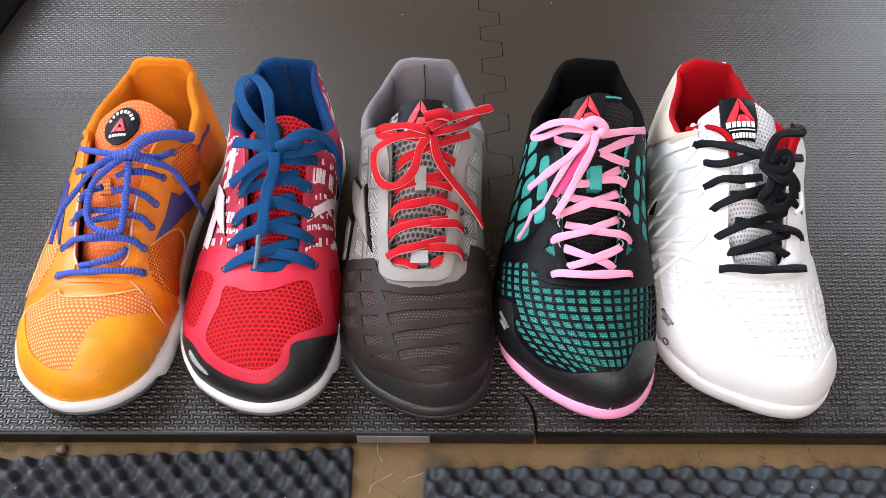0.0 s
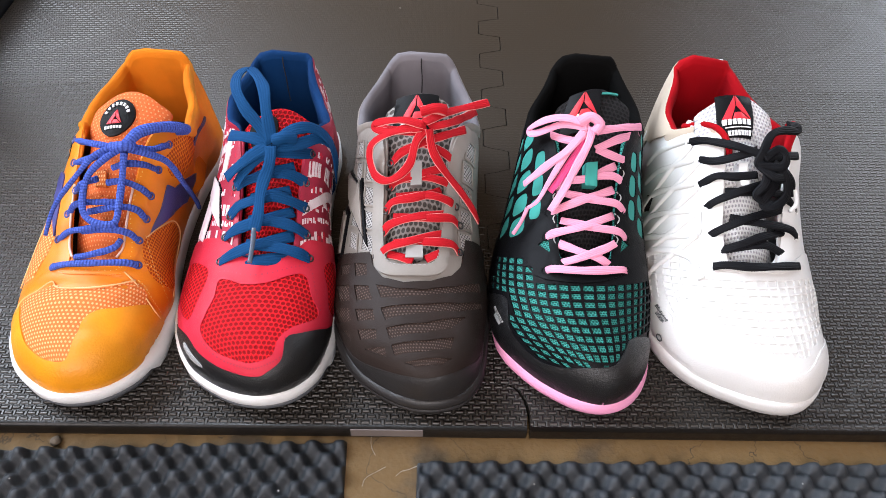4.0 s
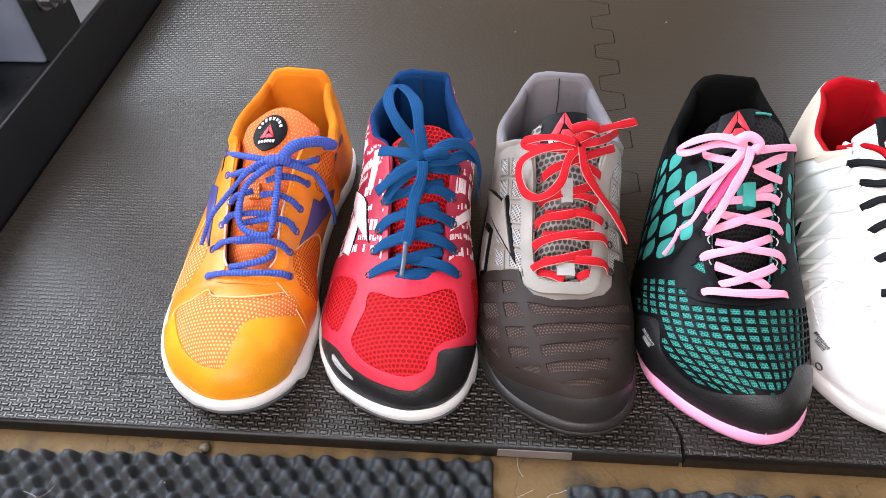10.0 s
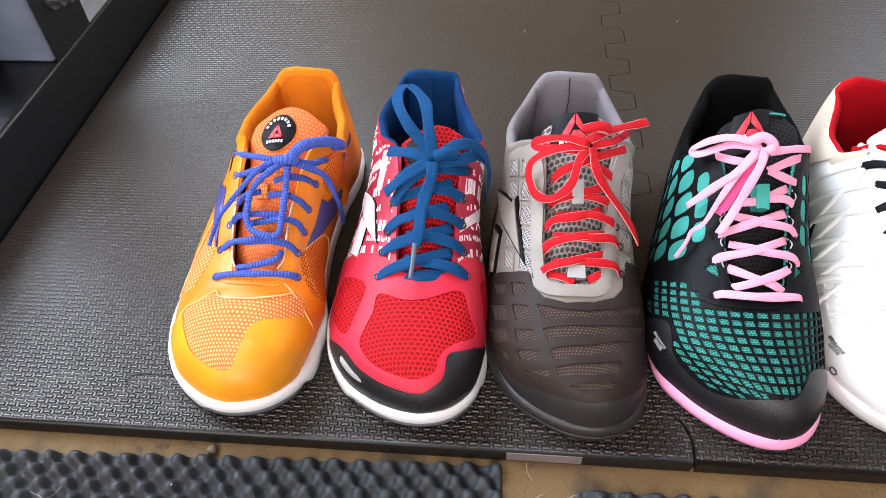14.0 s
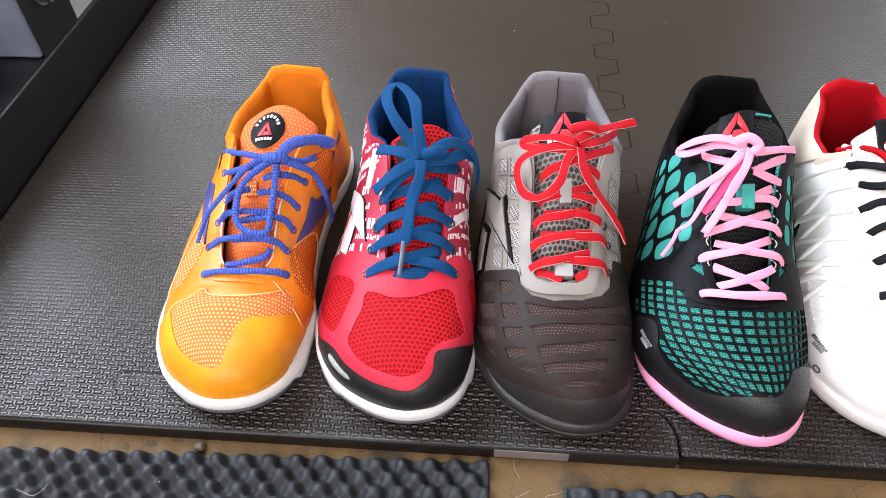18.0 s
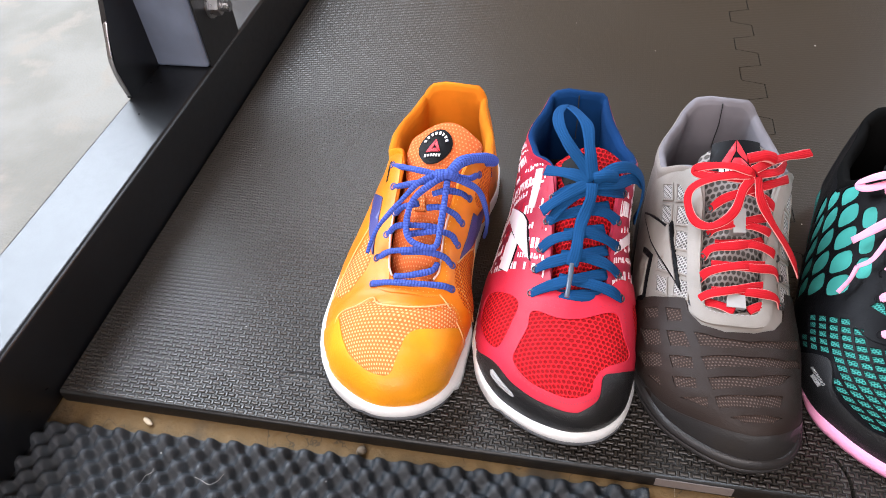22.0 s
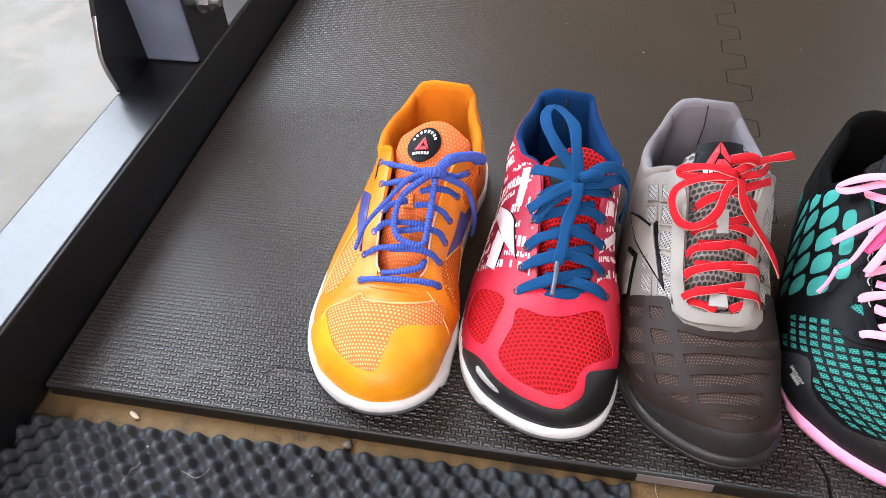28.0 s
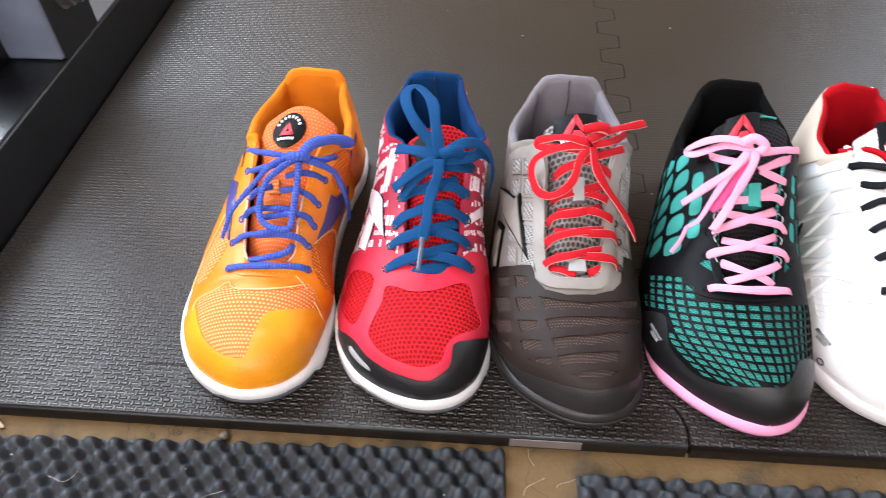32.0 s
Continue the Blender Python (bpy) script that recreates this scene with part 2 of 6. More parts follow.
class Last:
    """The shape of one shoe: outline of the sole, height of the ridge, fullness of the section."""

    def __init__(self, x, left, right, ridge, lean=(0, 0), base=0.018, spring=0.006, inset=0.003, full=None, throat=.295, gape=.925, folds=()):
        self.x = x
        self.lean = spline([(0, 0), (.12, lean[0] * .5), (.30, lean[0]), (.62, lean[1]), (.80, lean[1] * .15), (.86, 0), (1, 0)])
        self.xl, self.xr = spline(list(zip(FR, left))), spline(list(zip(FR, right)))
        self.rz, self.n = spline(ridge), spline(full or [(0, 2.3), (.15, 2.2), (.3, 2.1), (.42, 2.0), (.52, 2.15), (.62, 2.7), (.70, 4.2), (.78, 5.5), (.88, 5.5), (.95, 5.0), (1, 5.0)])
        self.b0, self.spring, self.inset, self.throat, self.gape, self.folds = base, spring, inset, throat, gape, folds

    def lift(self, f):
        return self.spring * np.clip(1 - np.asarray(f) / 0.22, 0, 1) ** 2

    def base(self, f):
        return self.b0 + self.lift(f)

    def mid(self, f):
        return (self.xl(f) + self.xr(f)) / 2

    def half(self, f):
        return np.maximum((self.xr(f) - self.xl(f)) / 2 - self.inset * np.clip(1.5 - 3 * np.asarray(f), 0.1, 1), 0.0005)

    def taper(self, f):
        """How far the walls draw in towards the top, at the heel."""
        t = np.clip((np.asarray(f) - .78) / .15, 0, 1)
        return .25 * t * t * (3 - 2 * t)

    def flat(self, u, f):
        u, f = np.asarray(u, float), np.asarray(f, float)
        n, a = self.n(f), u * np.pi / 2
        y = 0.003 + (L - 0.006) * f
        c = np.abs(np.cos(a)) ** (2 / n)
        x = self.mid(f) + self.half(f) * np.sign(a) * np.abs(np.sin(a)) ** (2 / n) * (1 - self.taper(f) * c) + self.lean(f) * c
        z0 = self.base(f)
        z = z0 + (self.rz(f) - z0) * c
        for cu, cf, slope, wide, deep in self.folds:
            z = z - deep * np.exp(-((f - cf - slope * (u - cu)) / .011) ** 2 - ((u - cu) / wide) ** 2)
        return np.stack([x, y, z], -1)

    def at(self, u, f, off=0.0):
        """The place on the upper at (u, f), off metres proud of it."""
        u, f = np.asarray(u, float), np.clip(np.asarray(f, float), 0.0002, 0.9998)
        p = self.flat(u, f)
        e = 0.004
        fn = np.clip(f, .008, .992)
        du = self.flat(np.clip(u + e, -1, 1), fn) - self.flat(np.clip(u - e, -1, 1), fn)
        df = self.flat(u, fn + e) - self.flat(u, fn - e)
        nn = np.cross(du, df)
        nn /= np.linalg.norm(nn, axis=-1, keepdims=True) + 1e-12
        tip = np.clip((.004 - f) / .003, 0, 1)[..., None]
        nn = nn * (1 - tip) + np.array((0, -.95, .3)) * tip
        return p + nn * np.asarray(off)[..., None]

    def u_of(self, dx, f):
        """The u at which the upper lies dx beside its middle line."""
        r = np.clip(np.abs(dx) / self.half(f), 0, 1)
        n, t, q = self.n(f), self.taper(f), r
        for _ in range(30):
            q = .5 * q + .5 * np.clip(r / (1 - t * (1 - np.minimum(q, 1) ** n) ** (1 / n)), 0, 1)
        return np.sign(dx) * np.arcsin(q ** (n / 2)) * 2 / np.pi


class Tongue:
    """The tongue of a shoe: u from edge to edge, f along the shoe."""

    def __init__(self, S, w=(.0205, .0275), drop=0.010, up=0.0, shift=0.0):
        self.shift = shift
        self.S, self.x, self.w, self.drop = S, S.x, spline([(0, w[0]), (.30, w[0]), (.56, w[0] * 1.08), (.63, w[1]), (.72, w[1] * .95), (1, w[1])]), drop
        self.z = spline([(0, .05), (.27, .057), (.36, .069), (.47, .086), (.55, .099), (.62, .108 + up), (.68, .115 + up * 1.5), (.74, .119 + up * 2), (1, .12)])

    def at(self, u, f, off=0.0):
        u, f = np.asarray(u, float), np.asarray(f, float)
        S = self.S
        c = S.mid(f) + S.lean(np.minimum(f, .62)) + self.shift * np.clip((f - .3) / .2, 0, 1) + 0 * u
        off = np.asarray(off)
        return np.stack([c + u * self.w(f), 0.003 + (L - .006) * f + 0 * u - off * .55, self.z(f) - self.drop * u * u + off * .83], -1)


RIDGE = [(0, .0206), (.02, .043), (.06, .050), (.15, .057), (.28, .066), (.36, .075), (.47, .092), (.55, .106), (.62, .112), (.70, .104), (.78, .093), (.87, .095), (.94, .100), (.957, .1005), (.975, .090), (1, .050)]
ORANGE = Last(-.294, (-.006, -.030, -.0535, -.0675, -.0715, -.072, -.065, -.055, -.044, -.036, 0), (-.006, .021, .035, .039, .042, .034, .031, .033, .040, .038, 0), RIDGE, (.0175, .022), spring=0.010, base=0.014, throat=0.257, folds=((-.30, .222, -.03, .26, .0034), (.30, .238, .06, .22, .0030), (-.10, .178, .03, .30, -.0018), (-.55, .275, .05, .16, .0024), (.12, .105, .02, .30, .0014)))
RED = Last(-.192, (.015, -.014, -.039, -.054, -.058, -.057, -.052, -.048, -.040, -.033, 0), (.015, .039, .052, .056, .056, .050, .042, .040, .042, .038, 0), RIDGE, (.015, .021), spring=0.010, base=0.0145, throat=0.283, gape=.84)
GREY = Last(-.080, (.0125, -.0145, -.0385, -.053, -.058, -.058, -.056, -.052, -.046, -.036, 0), (.0125, .0375, .0485, .052, .054, .051, .046, .045, .046, .040, 0), RIDGE, (.002, .0095), base=0.014, throat=0.272)
GREEN = Last(.053, (-.008, -.033, -.057, -.076, -.080, -.076, -.066, -.055, -.043, -.034, 0), (-.008, .013, .026, .033, .036, .037, .037, .039, .043, .039, 0), RIDGE, (.006, .005), base=0.0125, throat=0.268)
WHITE = Last(.148, (.016, -.012, -.041, -.0575, -.062, -.060, -.051, -.043, -.034, -.029, 0), (.016, .036, .0495, .0545, .058, .058, .055, .049, .042, .036, 0), RIDGE, (.0035, .012), spring=0.010, inset=0.0012, base=0.013, throat=0.272)
TOE = 0.400


def mesh(name, verts, faces, material, parent=None, label="", smooth=True, uv=None):
    me = bpy.data.meshes.new(name)
    me.from_pydata([tuple(map(float, v)) for v in verts], [], [tuple(map(int, f)) for f in faces])
    if uv is not None:
        lay = me.uv_layers.new(name="flat")
        idx = np.empty(len(me.loops), int)
        me.loops.foreach_get("vertex_index", idx)
        lay.data.foreach_set("uv", np.asarray(uv, float)[idx].ravel())
    if smooth:
        me.polygons.foreach_set("use_smooth", [True] * len(me.polygons))
    me.materials.append(material)
    ob = new(name, me)
    if parent:
        ob.parent = parent
    if label:
        ob["label"] = label
    return ob


def outline(S, off, n=60):
    """The outline of the sole, off metres outside it: points, fractions and sides (1 right, -1 left)."""
    s = np.linspace(0, 1, n)
    f = (1 - np.cos(np.pi * s)) / 2
    p = np.concatenate([np.stack([S.xr(f), L * f], 1), np.stack([S.xl(f), L * f], 1)[::-1][1:-1]])
    ff = np.concatenate([f, f[::-1][1:-1]])
    sd = np.concatenate([np.ones(n), -np.ones(n - 2)])
    t = np.roll(p, -1, 0) - np.roll(p, 1, 0)
    t /= np.linalg.norm(t, axis=1, keepdims=True)
    if callable(off):
        off = off(ff, sd)[:, None]
    return p + off * np.stack([t[:, 1], -t[:, 0]], 1), ff, sd


def sole(name, S, rings, material, parent, label=""):
    """A layer of the sole from rings of (height above the lifted sole, way outside the outline)."""
    vs, fs = [], []
    for h, off in rings:
        p, f, sd = outline(S, off, 90)
        hz = h(f, sd) if callable(h) else np.full(len(f), h)
        vs.append(np.column_stack([p, hz + S.lift(f)]))
    n = len(vs[0])
    for k in range(len(rings) - 1):
        for i in range(n):
            j = (i + 1) % n
            fs.append((k * n + i, k * n + j, (k + 1) * n + j, (k + 1) * n + i))
    fs.append(tuple(range(n))[::-1])
    fs.append(tuple(range((len(rings) - 1) * n, len(rings) * n)))
    return mesh(name, np.concatenate(vs), fs, material, parent, label)


def toe_lip(h, up=.0018):
    """The top of the sole, drawn up a little over the tip of the toe."""
    return lambda f, sd: h + up * np.exp(-(f / .020) ** 2)


def two_layers(S, root, low, left, right, flare):
    """Dark outsole under a white midsole: low high at the toe, it ends at the fractions left and right."""
    def split(d):
        return lambda f, sd: d + low * np.clip(1.2 - np.maximum(0, f - np.where(sd > 0, right, left) + .025) / .022, .04, 1)

    def wide(d):
        return lambda f, sd: d + np.where(sd > 0, flare * np.exp(-((f - right - .03) / .06) ** 2), .0)
    sole("outsole", S, [(0, -.004), (.0012, -.0006), (split(-.0012), .0008), (split(0), -.0004), (split(.0004), -.004)], SOLE_GREY, root, "dark grey rubber outsole")
    sole("midsole", S, [(split(-.0004), -.005), (split(-.0002), wide(-.0004)), (split(.0008), wide(.0004)), (S.b0 - .003, wide(.0006)), (toe_lip(S.b0 + .0002), .0001), (toe_lip(S.b0 + .0012), -.002), (S.b0 + .0012, -.006)], SOLE_WHITE, root, "white foam midsole")


def upper(name, S, material, parent, cut, label=""):
    """The upper's skin, open where cut(f) says (half-width of throat and collar)."""
    nu, nf = 81, 121
    f = (1 - np.cos(np.pi * np.linspace(0.01, 0.99, nf))) / 2
    uc = S.u_of(cut(f), f)
    side = np.linspace(0, 1, 41)
    vs, fs, uv = [], [], []
    for sg in (-1, 1):
        base = len(vs) and sum(len(v) for v in vs)
        U = sg * (1 - side[None, :] * (1 - uc[:, None]))
        F = np.repeat(f[:, None], 41, 1)
        vs.append(S.at(U, F).reshape(-1, 3))
        uv.append(np.stack([U * 0.07, F * L], -1).reshape(-1, 2))
        for i in range(nf - 1):
            for j in range(40):
                a = base + i * 41 + j
                q = (a, a + 41, a + 42, a + 1)
                fs.append(q if sg < 0 else q[::-1])
    ob = mesh(name, np.concatenate(vs), fs, material, parent, label, uv=np.concatenate(uv))
    bm = bmesh.new()
    bm.from_mesh(ob.data)
    bmesh.ops.remove_doubles(bm, verts=bm.verts, dist=0.0002)
    bmesh.ops.recalc_face_normals(bm, faces=bm.faces)
    bm.to_mesh(ob.data)
    bm.free()
    sol = ob.modifiers.new("thickness", "SOLIDIFY")
    sol.thickness, sol.offset = 0.002, -1
    return ob


CUT = spline([(0, 0), (.295, 0), (.31, .014), (.33, .018), (.45, .020), (.57, .023), (.64, .031), (.70, .0355), (1, .0355)])
HEEL = spline([(0, .06), (.86, .06), (.90, .042), (.935, .0285), (.953, .0232), (.960, .0190), (.9640, .009), (.965, 0), (1, 0)])


def opening(S):
    """Half the width of throat and collar along one shoe."""
    def at(f):
        f = np.asarray(f, float)
        g = np.where(f < .36, np.maximum(.36 - (.36 - f) * .065 / (.36 - S.throat), 0), f)
        t = np.clip((f - .62) / .10, 0, 1)
        t = t * t * (3 - 2 * t)
        return np.minimum((1 - t) * CUT(g) + t * S.gape * S.half(f) * (1 - S.taper(f)), HEEL(f))
    return at


def closed_curve(pts, step, sharp=False):
    """Points along a closed loop, rounded unless sharp."""
    P = np.array(pts, float)
    n = len(P)
    out = []
    for i in range(n):
        p0, p1, p2, p3 = P[i - 1], P[i], P[(i + 1) % n], P[(i + 2) % n]
        k = max(2, int(np.linalg.norm(p2 - p1) / step))
        t = np.arange(k)[:, None] / k
        if sharp:
            out.append(p1 + (p2 - p1) * t)
        else:
            out.append(.5 * (2 * p1 + (p2 - p0) * t + (2 * p0 - 5 * p1 + 4 * p2 - p3) * t ** 2 + (3 * p1 - p0 - 3 * p2 + p3) * t ** 3))
    return np.concatenate(out)


def open_curve(pts, k=8):
    P = np.array(pts, float)
    P = np.concatenate([[2 * P[0] - P[1]], P, [2 * P[-1] - P[-2]]])
    out = []
    for i in range(1, len(P) - 2):
        p0, p1, p2, p3 = P[i - 1:i + 3]
        t = np.arange(k)[:, None] / k
        out.append(.5 * (2 * p1 + (p2 - p0) * t + (2 * p0 - 5 * p1 + 4 * p2 - p3) * t ** 2 + (3 * p1 - p0 - 3 * p2 + p3) * t ** 3))
    return np.concatenate(out + [P[-2:-1]])


def inside(pts, loop):
    x, y = pts[:, 0], pts[:, 1]
    hit = np.zeros(len(pts), bool)
    a, b = loop, np.roll(loop, -1, 0)
    for (x0, y0), (x1, y1) in zip(a, b):
        c = (y0 > y) != (y1 > y)
        hit ^= c & (x < (x1 - x0) * (y - y0) / (y1 - y0 + 1e-15) + x0)
    return hit


WU = 0.075  # metres round the upper for one unit of u


def patch(name, S, outers, material, parent, label="", holes=(), off=.0012, foot=-.0004, step=.005, sharp=False, wu=WU):
    """A skin laid on the upper, cut to its outlines in (u, f), with thickness and chamfered edges."""
    from mathutils.geometry import delaunay_2d_cdt
    if not isinstance(outers[0][0], (tuple, list)):
        outers = [outers]
    V, F, UV = [], [], []
    base = 0
    long = isinstance(S, Last)

    def flat(loop):
        q = np.array(loop, float)
        f = np.clip(q[:, 1], 0, 1)
        return np.column_stack([q[:, 0] * wu, np.arccos(1 - 2 * f) / np.pi * .38 if long else f * L])

    def unflat(q):
        return q[:, 0] / wu, (1 - np.cos(np.pi * np.clip(q[:, 1] / .38, 0, 1))) / 2 if long else q[:, 1] / L

    for outer in outers:
        loops = [closed_curve(flat(outer), step * .7, sharp)]
        for h in holes:
            loops.append(closed_curve(flat(h), step * .7, sharp))
        o = loops[0]
        lo, hi = o.min(0), o.max(0)
        gx, gy = np.meshgrid(np.arange(lo[0], hi[0], step), np.arange(lo[1], hi[1], step))
        gx[::2] += step / 2
        g = np.stack([gx.ravel(), gy.ravel()], 1)
        ok = inside(g, o)
        for h in loops[1:]:
            ok &= ~inside(g, h)
        g = g[ok]
        rim = np.concatenate(loops)
        if len(g):
            near = np.sqrt(((g[:, None, :] - rim[None]) ** 2).sum(-1)).min(1)
            g = g[near > step * .45]
        pts = np.concatenate([rim, g])
        edges, at = [], 0
        for l in loops:
            edges += [(at + i, at + (i + 1) % len(l)) for i in range(len(l))]
            at += len(l)
        vs, _, fs, *_ = delaunay_2d_cdt([Vector(p) for p in pts], edges, [], 0, 1e-9)
        q = np.array([(v[0], v[1]) for v in vs])
        tri = np.array([f[:3] for f in fs], int).reshape(-1, 3)
        c = q[tri].mean(1)
        ok = inside(c, o)
        for h in loops[1:]:
            ok &= ~inside(c, h)
        tri = tri[ok]
        if not len(tri):
            continue
        count = {}
        for t in tri:
            for i in range(3):
                e = (t[i], t[(i + 1) % 3])
                if (e[1], e[0]) in count:
                    del count[(e[1], e[0])]
                else:
                    count[e] = 1
        border = {i for e in count for i in e}
        heights = np.array([off - .0003 if i in border else off for i in range(len(q))])
        uu, ff = unflat(q)
        top = S.at(uu, ff, heights)
        low = S.at(uu, ff, np.full(len(q), foot))
        flatuv = np.column_stack([q[:, 0], ff * L])
        n = len(q)
        fl = [tuple(base + i for i in t) for t in tri]
        ring = sorted(border)
        r = len(ring)
        pos = {v: base + n + i for i, v in enumerate(ring)}
        fl += [(pos[b_], pos[a_], pos[a_] + r, pos[b_] + r) for a_, b_ in count]
        V += [top, top[ring], low[ring]]
        UV += [flatuv, flatuv[ring], flatuv[ring]]
        F += fl
        base += n + 2 * r
    if not V:
        return None
    return mesh(name, np.concatenate(V), F, material, parent, label, uv=np.concatenate(UV))


def band(name, pts, width, thick, material, parent, label="", ups=None, k=8, taper=0.0):
    """A lace or cord drawn along points; flat where it is wider than thick."""
    C = open_curve(pts, k)
    U = open_curve(ups, k) if ups is not None else np.tile([0, -.5, .85], (len(C), 1))
    T = np.gradient(C, axis=0)
    T /= np.linalg.norm(T, axis=1, keepdims=True) + 1e-12
    side = np.cross(T, U)
    side /= np.linalg.norm(side, axis=1, keepdims=True) + 1e-12
    up = np.cross(side, T)
    roll = .16 * np.sin(np.arange(len(C)) * .33 + C[0, 1] * 700)[:, None]
    side, up = side * np.cos(roll) + up * np.sin(roll), up * np.cos(roll) - side * np.sin(roll)
    m = 10
    ang = np.arange(m) * 2 * np.pi / m
    e = .6 if width > thick * 1.5 else 1.0
    ca = np.sign(np.cos(ang)) * np.abs(np.cos(ang)) ** e
    sa = np.sign(np.sin(ang)) * np.abs(np.sin(ang)) ** e
    d = np.concatenate([[0], np.cumsum(np.linalg.norm(np.diff(C, axis=0), axis=1))])
    sc = (1 - taper * d / d[-1]) * (1 + .07 * np.sin(d * 230 + C[0, 0] * 900))
    V = (C[:, None] + side[:, None] * (ca[None, :, None] * width / 2 * sc[:, None, None]) + up[:, None] * (sa[None, :, None] * thick / 2 * sc[:, None, None])).reshape(-1, 3)
    UVs = np.stack([np.tile(.5 + .5 * ca, len(C)), np.repeat(d, m)], 1)
    F = []
    for i in range(len(C) - 1):
        for j in range(m):
            a, b = i * m + j, i * m + (j + 1) % m
            F.append((a, b, b + m, a + m))
    F.append(tuple(range(m))[::-1])
    F.append(tuple(range((len(C) - 1) * m, len(C) * m)))
    return mesh(name, V, F, material, parent, label, uv=UVs)


def lace(S, pts, width, thick, material, parent, name="lace", label="", taper=0.0, lift=0.0):
    """A lace over the shoe: points (u, f, millimetres above the upper)."""
    P = np.array(pts, float)
    c = S.at(P[:, 0], P[:, 1], P[:, 2] / 1000 + lift)
    up = S.at(P[:, 0], P[:, 1], P[:, 2] / 1000 + lift + .004) - c
    return band(name, c, width, thick, material, parent, label, up / .004, taper=taper)


def collar(S, roll, lining, parent, rim=None, f0=.585):
    """The padded rim of the opening and the lining that goes down from it to the insole."""
    fs = np.concatenate([np.linspace(f0, .90, 26), np.linspace(.908, .9640, 16)])
    uc = S.u_of(opening(S)(fs), fs)
    left, right = S.at(-uc, fs), S.at(uc, fs)
    path = np.concatenate([left, right[::-1][1:]])
    ya, yb = L * .66, L * .845
    aim = np.stack([np.interp(path[:, 1], [L * .55, L * .95], [float(S.mid(.62) + S.lean(.62)), float(S.mid(.9))]), np.clip(path[:, 1], ya, yb)], 1)
    inw = aim - path[:, :2]
    inw /= np.linalg.norm(inw, axis=1, keepdims=True) + 1e-9
    ease = np.clip((path[:, 1] / L - f0) / .06, .15, 1)
    for nm, prof, m in (("collar_rim", [(-.0031, -.010), (-.0032, -.005), (-.0029, -.0005), (-.0016, .0016)], rim or roll),
                        ("collar", [(-.0016, .0016), (-.0004, .0022), (.0016, .0022), (.0036, .0004), (.0046, -.003)], roll),
                        ("lining", [(.0046, -.0028), (.0050, -.009), (.0036, -.020), (.0020, -.035), (.0015, None)], lining)):
        V, F = [], []
        for a, dz in prof:
            z = path[:, 2] + dz * (.5 + .5 * ease) if dz is not None else np.full(len(path), .026)
            V.append(np.column_stack([path[:, :2] + inw * (a * ease)[:, None], np.maximum(z, .026)]))
        n = len(path)
        for k in range(len(prof) - 1):
            for i in range(n - 1):
                F.append((k * n + i, k * n + i + 1, (k + 1) * n + i + 1, (k + 1) * n + i))
        mesh(nm, np.concatenate(V), F, m, parent)


def heel_seam(S, material, parent):
    """The sewn crease down the middle of the heel lining."""
    x, y = float(S.mid(.95)), .003 + (L - .006) * .963
    band("heel_seam", [(x, y - .0062, .0985), (x, y - .0080, .093), (x + .0005, y - .0086, .080), (x, y - .0075, .066), (x, y - .0060, .055)], .0009, .0012, material, parent, ups=[(0, -1, .2)] * 5)


def insole(S, parent, material=None):
    p, f, sd = outline(S, -.009)
    mesh("insole", np.column_stack([p, np.full(len(p), .027)]), [tuple(range(len(p)))], material or INSOLE, parent)


def tongue(T, f1, material, parent, label=""):
    f = np.linspace(T.S.throat - .006, f1, 44)
    u = np.linspace(-1, 1, 19)
    U, F = np.meshgrid(u, f)
    end = np.clip((F - (f1 - .035)) / .035, 0, 1)
    U2 = U * (1 - .30 * end ** 3)
    F2 = F - .018 * U ** 2 * end
    top, low = T.at(U2, F2, np.full(U.shape, 0.0)), T.at(U2, F2, np.full(U.shape, -.005))
    n, m = len(f), len(u)
    V = np.concatenate([top.reshape(-1, 3), low.reshape(-1, 3)])
    fs = []
    for i in range(n - 1):
        for j in range(m - 1):
            a = i * m + j
            fs.append((a, a + 1, a + m + 1, a + m))
            b = n * m + a
            fs.append((b, b + m, b + m + 1, b + 1))
    loop = [j for j in range(m)] + [i * m + m - 1 for i in range(1, n)] + [(n - 1) * m + j for j in range(m - 2, -1, -1)] + [i * m for i in range(n - 2, 0, -1)]
    for a, b in zip(loop, loop[1:] + loop[:1]):
        fs.append((a, n * m + a, n * m + b, b))
    uv = np.stack([U2 * .028, F2 * L], -1).reshape(-1, 2)
    return mesh("tongue", V, fs, material, parent, label, uv=np.concatenate([uv, uv]))


def eyestay(S, material, parent, width=.012, top=.60, bottom=.265, label="", off=.0014):
    """The reinforced edge round the throat."""
    low = S.throat
    f0 = low + .034
    fs = [f for f in (top, .54, .48, .42, .36) if f > f0 + .012]
    out = [(-float(S.u_of(opening(S)(f) + width, f)), f) for f in fs]
    inn = [(-float(S.u_of(opening(S)(f) + .0004, f)), f) for f in fs]
    wide, slim = float(opening(S)(f0)) + width, float(opening(S)(f0)) + .0004
    for a in np.radians((6, 20, 36, 52, 66, 78)):
        c, d = math.cos(a) ** .62, math.sin(a) ** .80
        f, g = f0 - (f0 - bottom) * d, f0 - (f0 - low) * d
        out.append((-float(S.u_of(wide * c, f)), f))
        inn.append((-float(S.u_of(slim * c, g)), g))
    out.append((0, bottom))
    inn.append((0, low))
    loop = out + [(-u, f) for u, f in out[::-1][1:]] + [(-u, f) for u, f in inn[:-1]] + inn[::-1]
    return patch("eyestay", S, loop, material, parent, label, off=off, step=.0026)


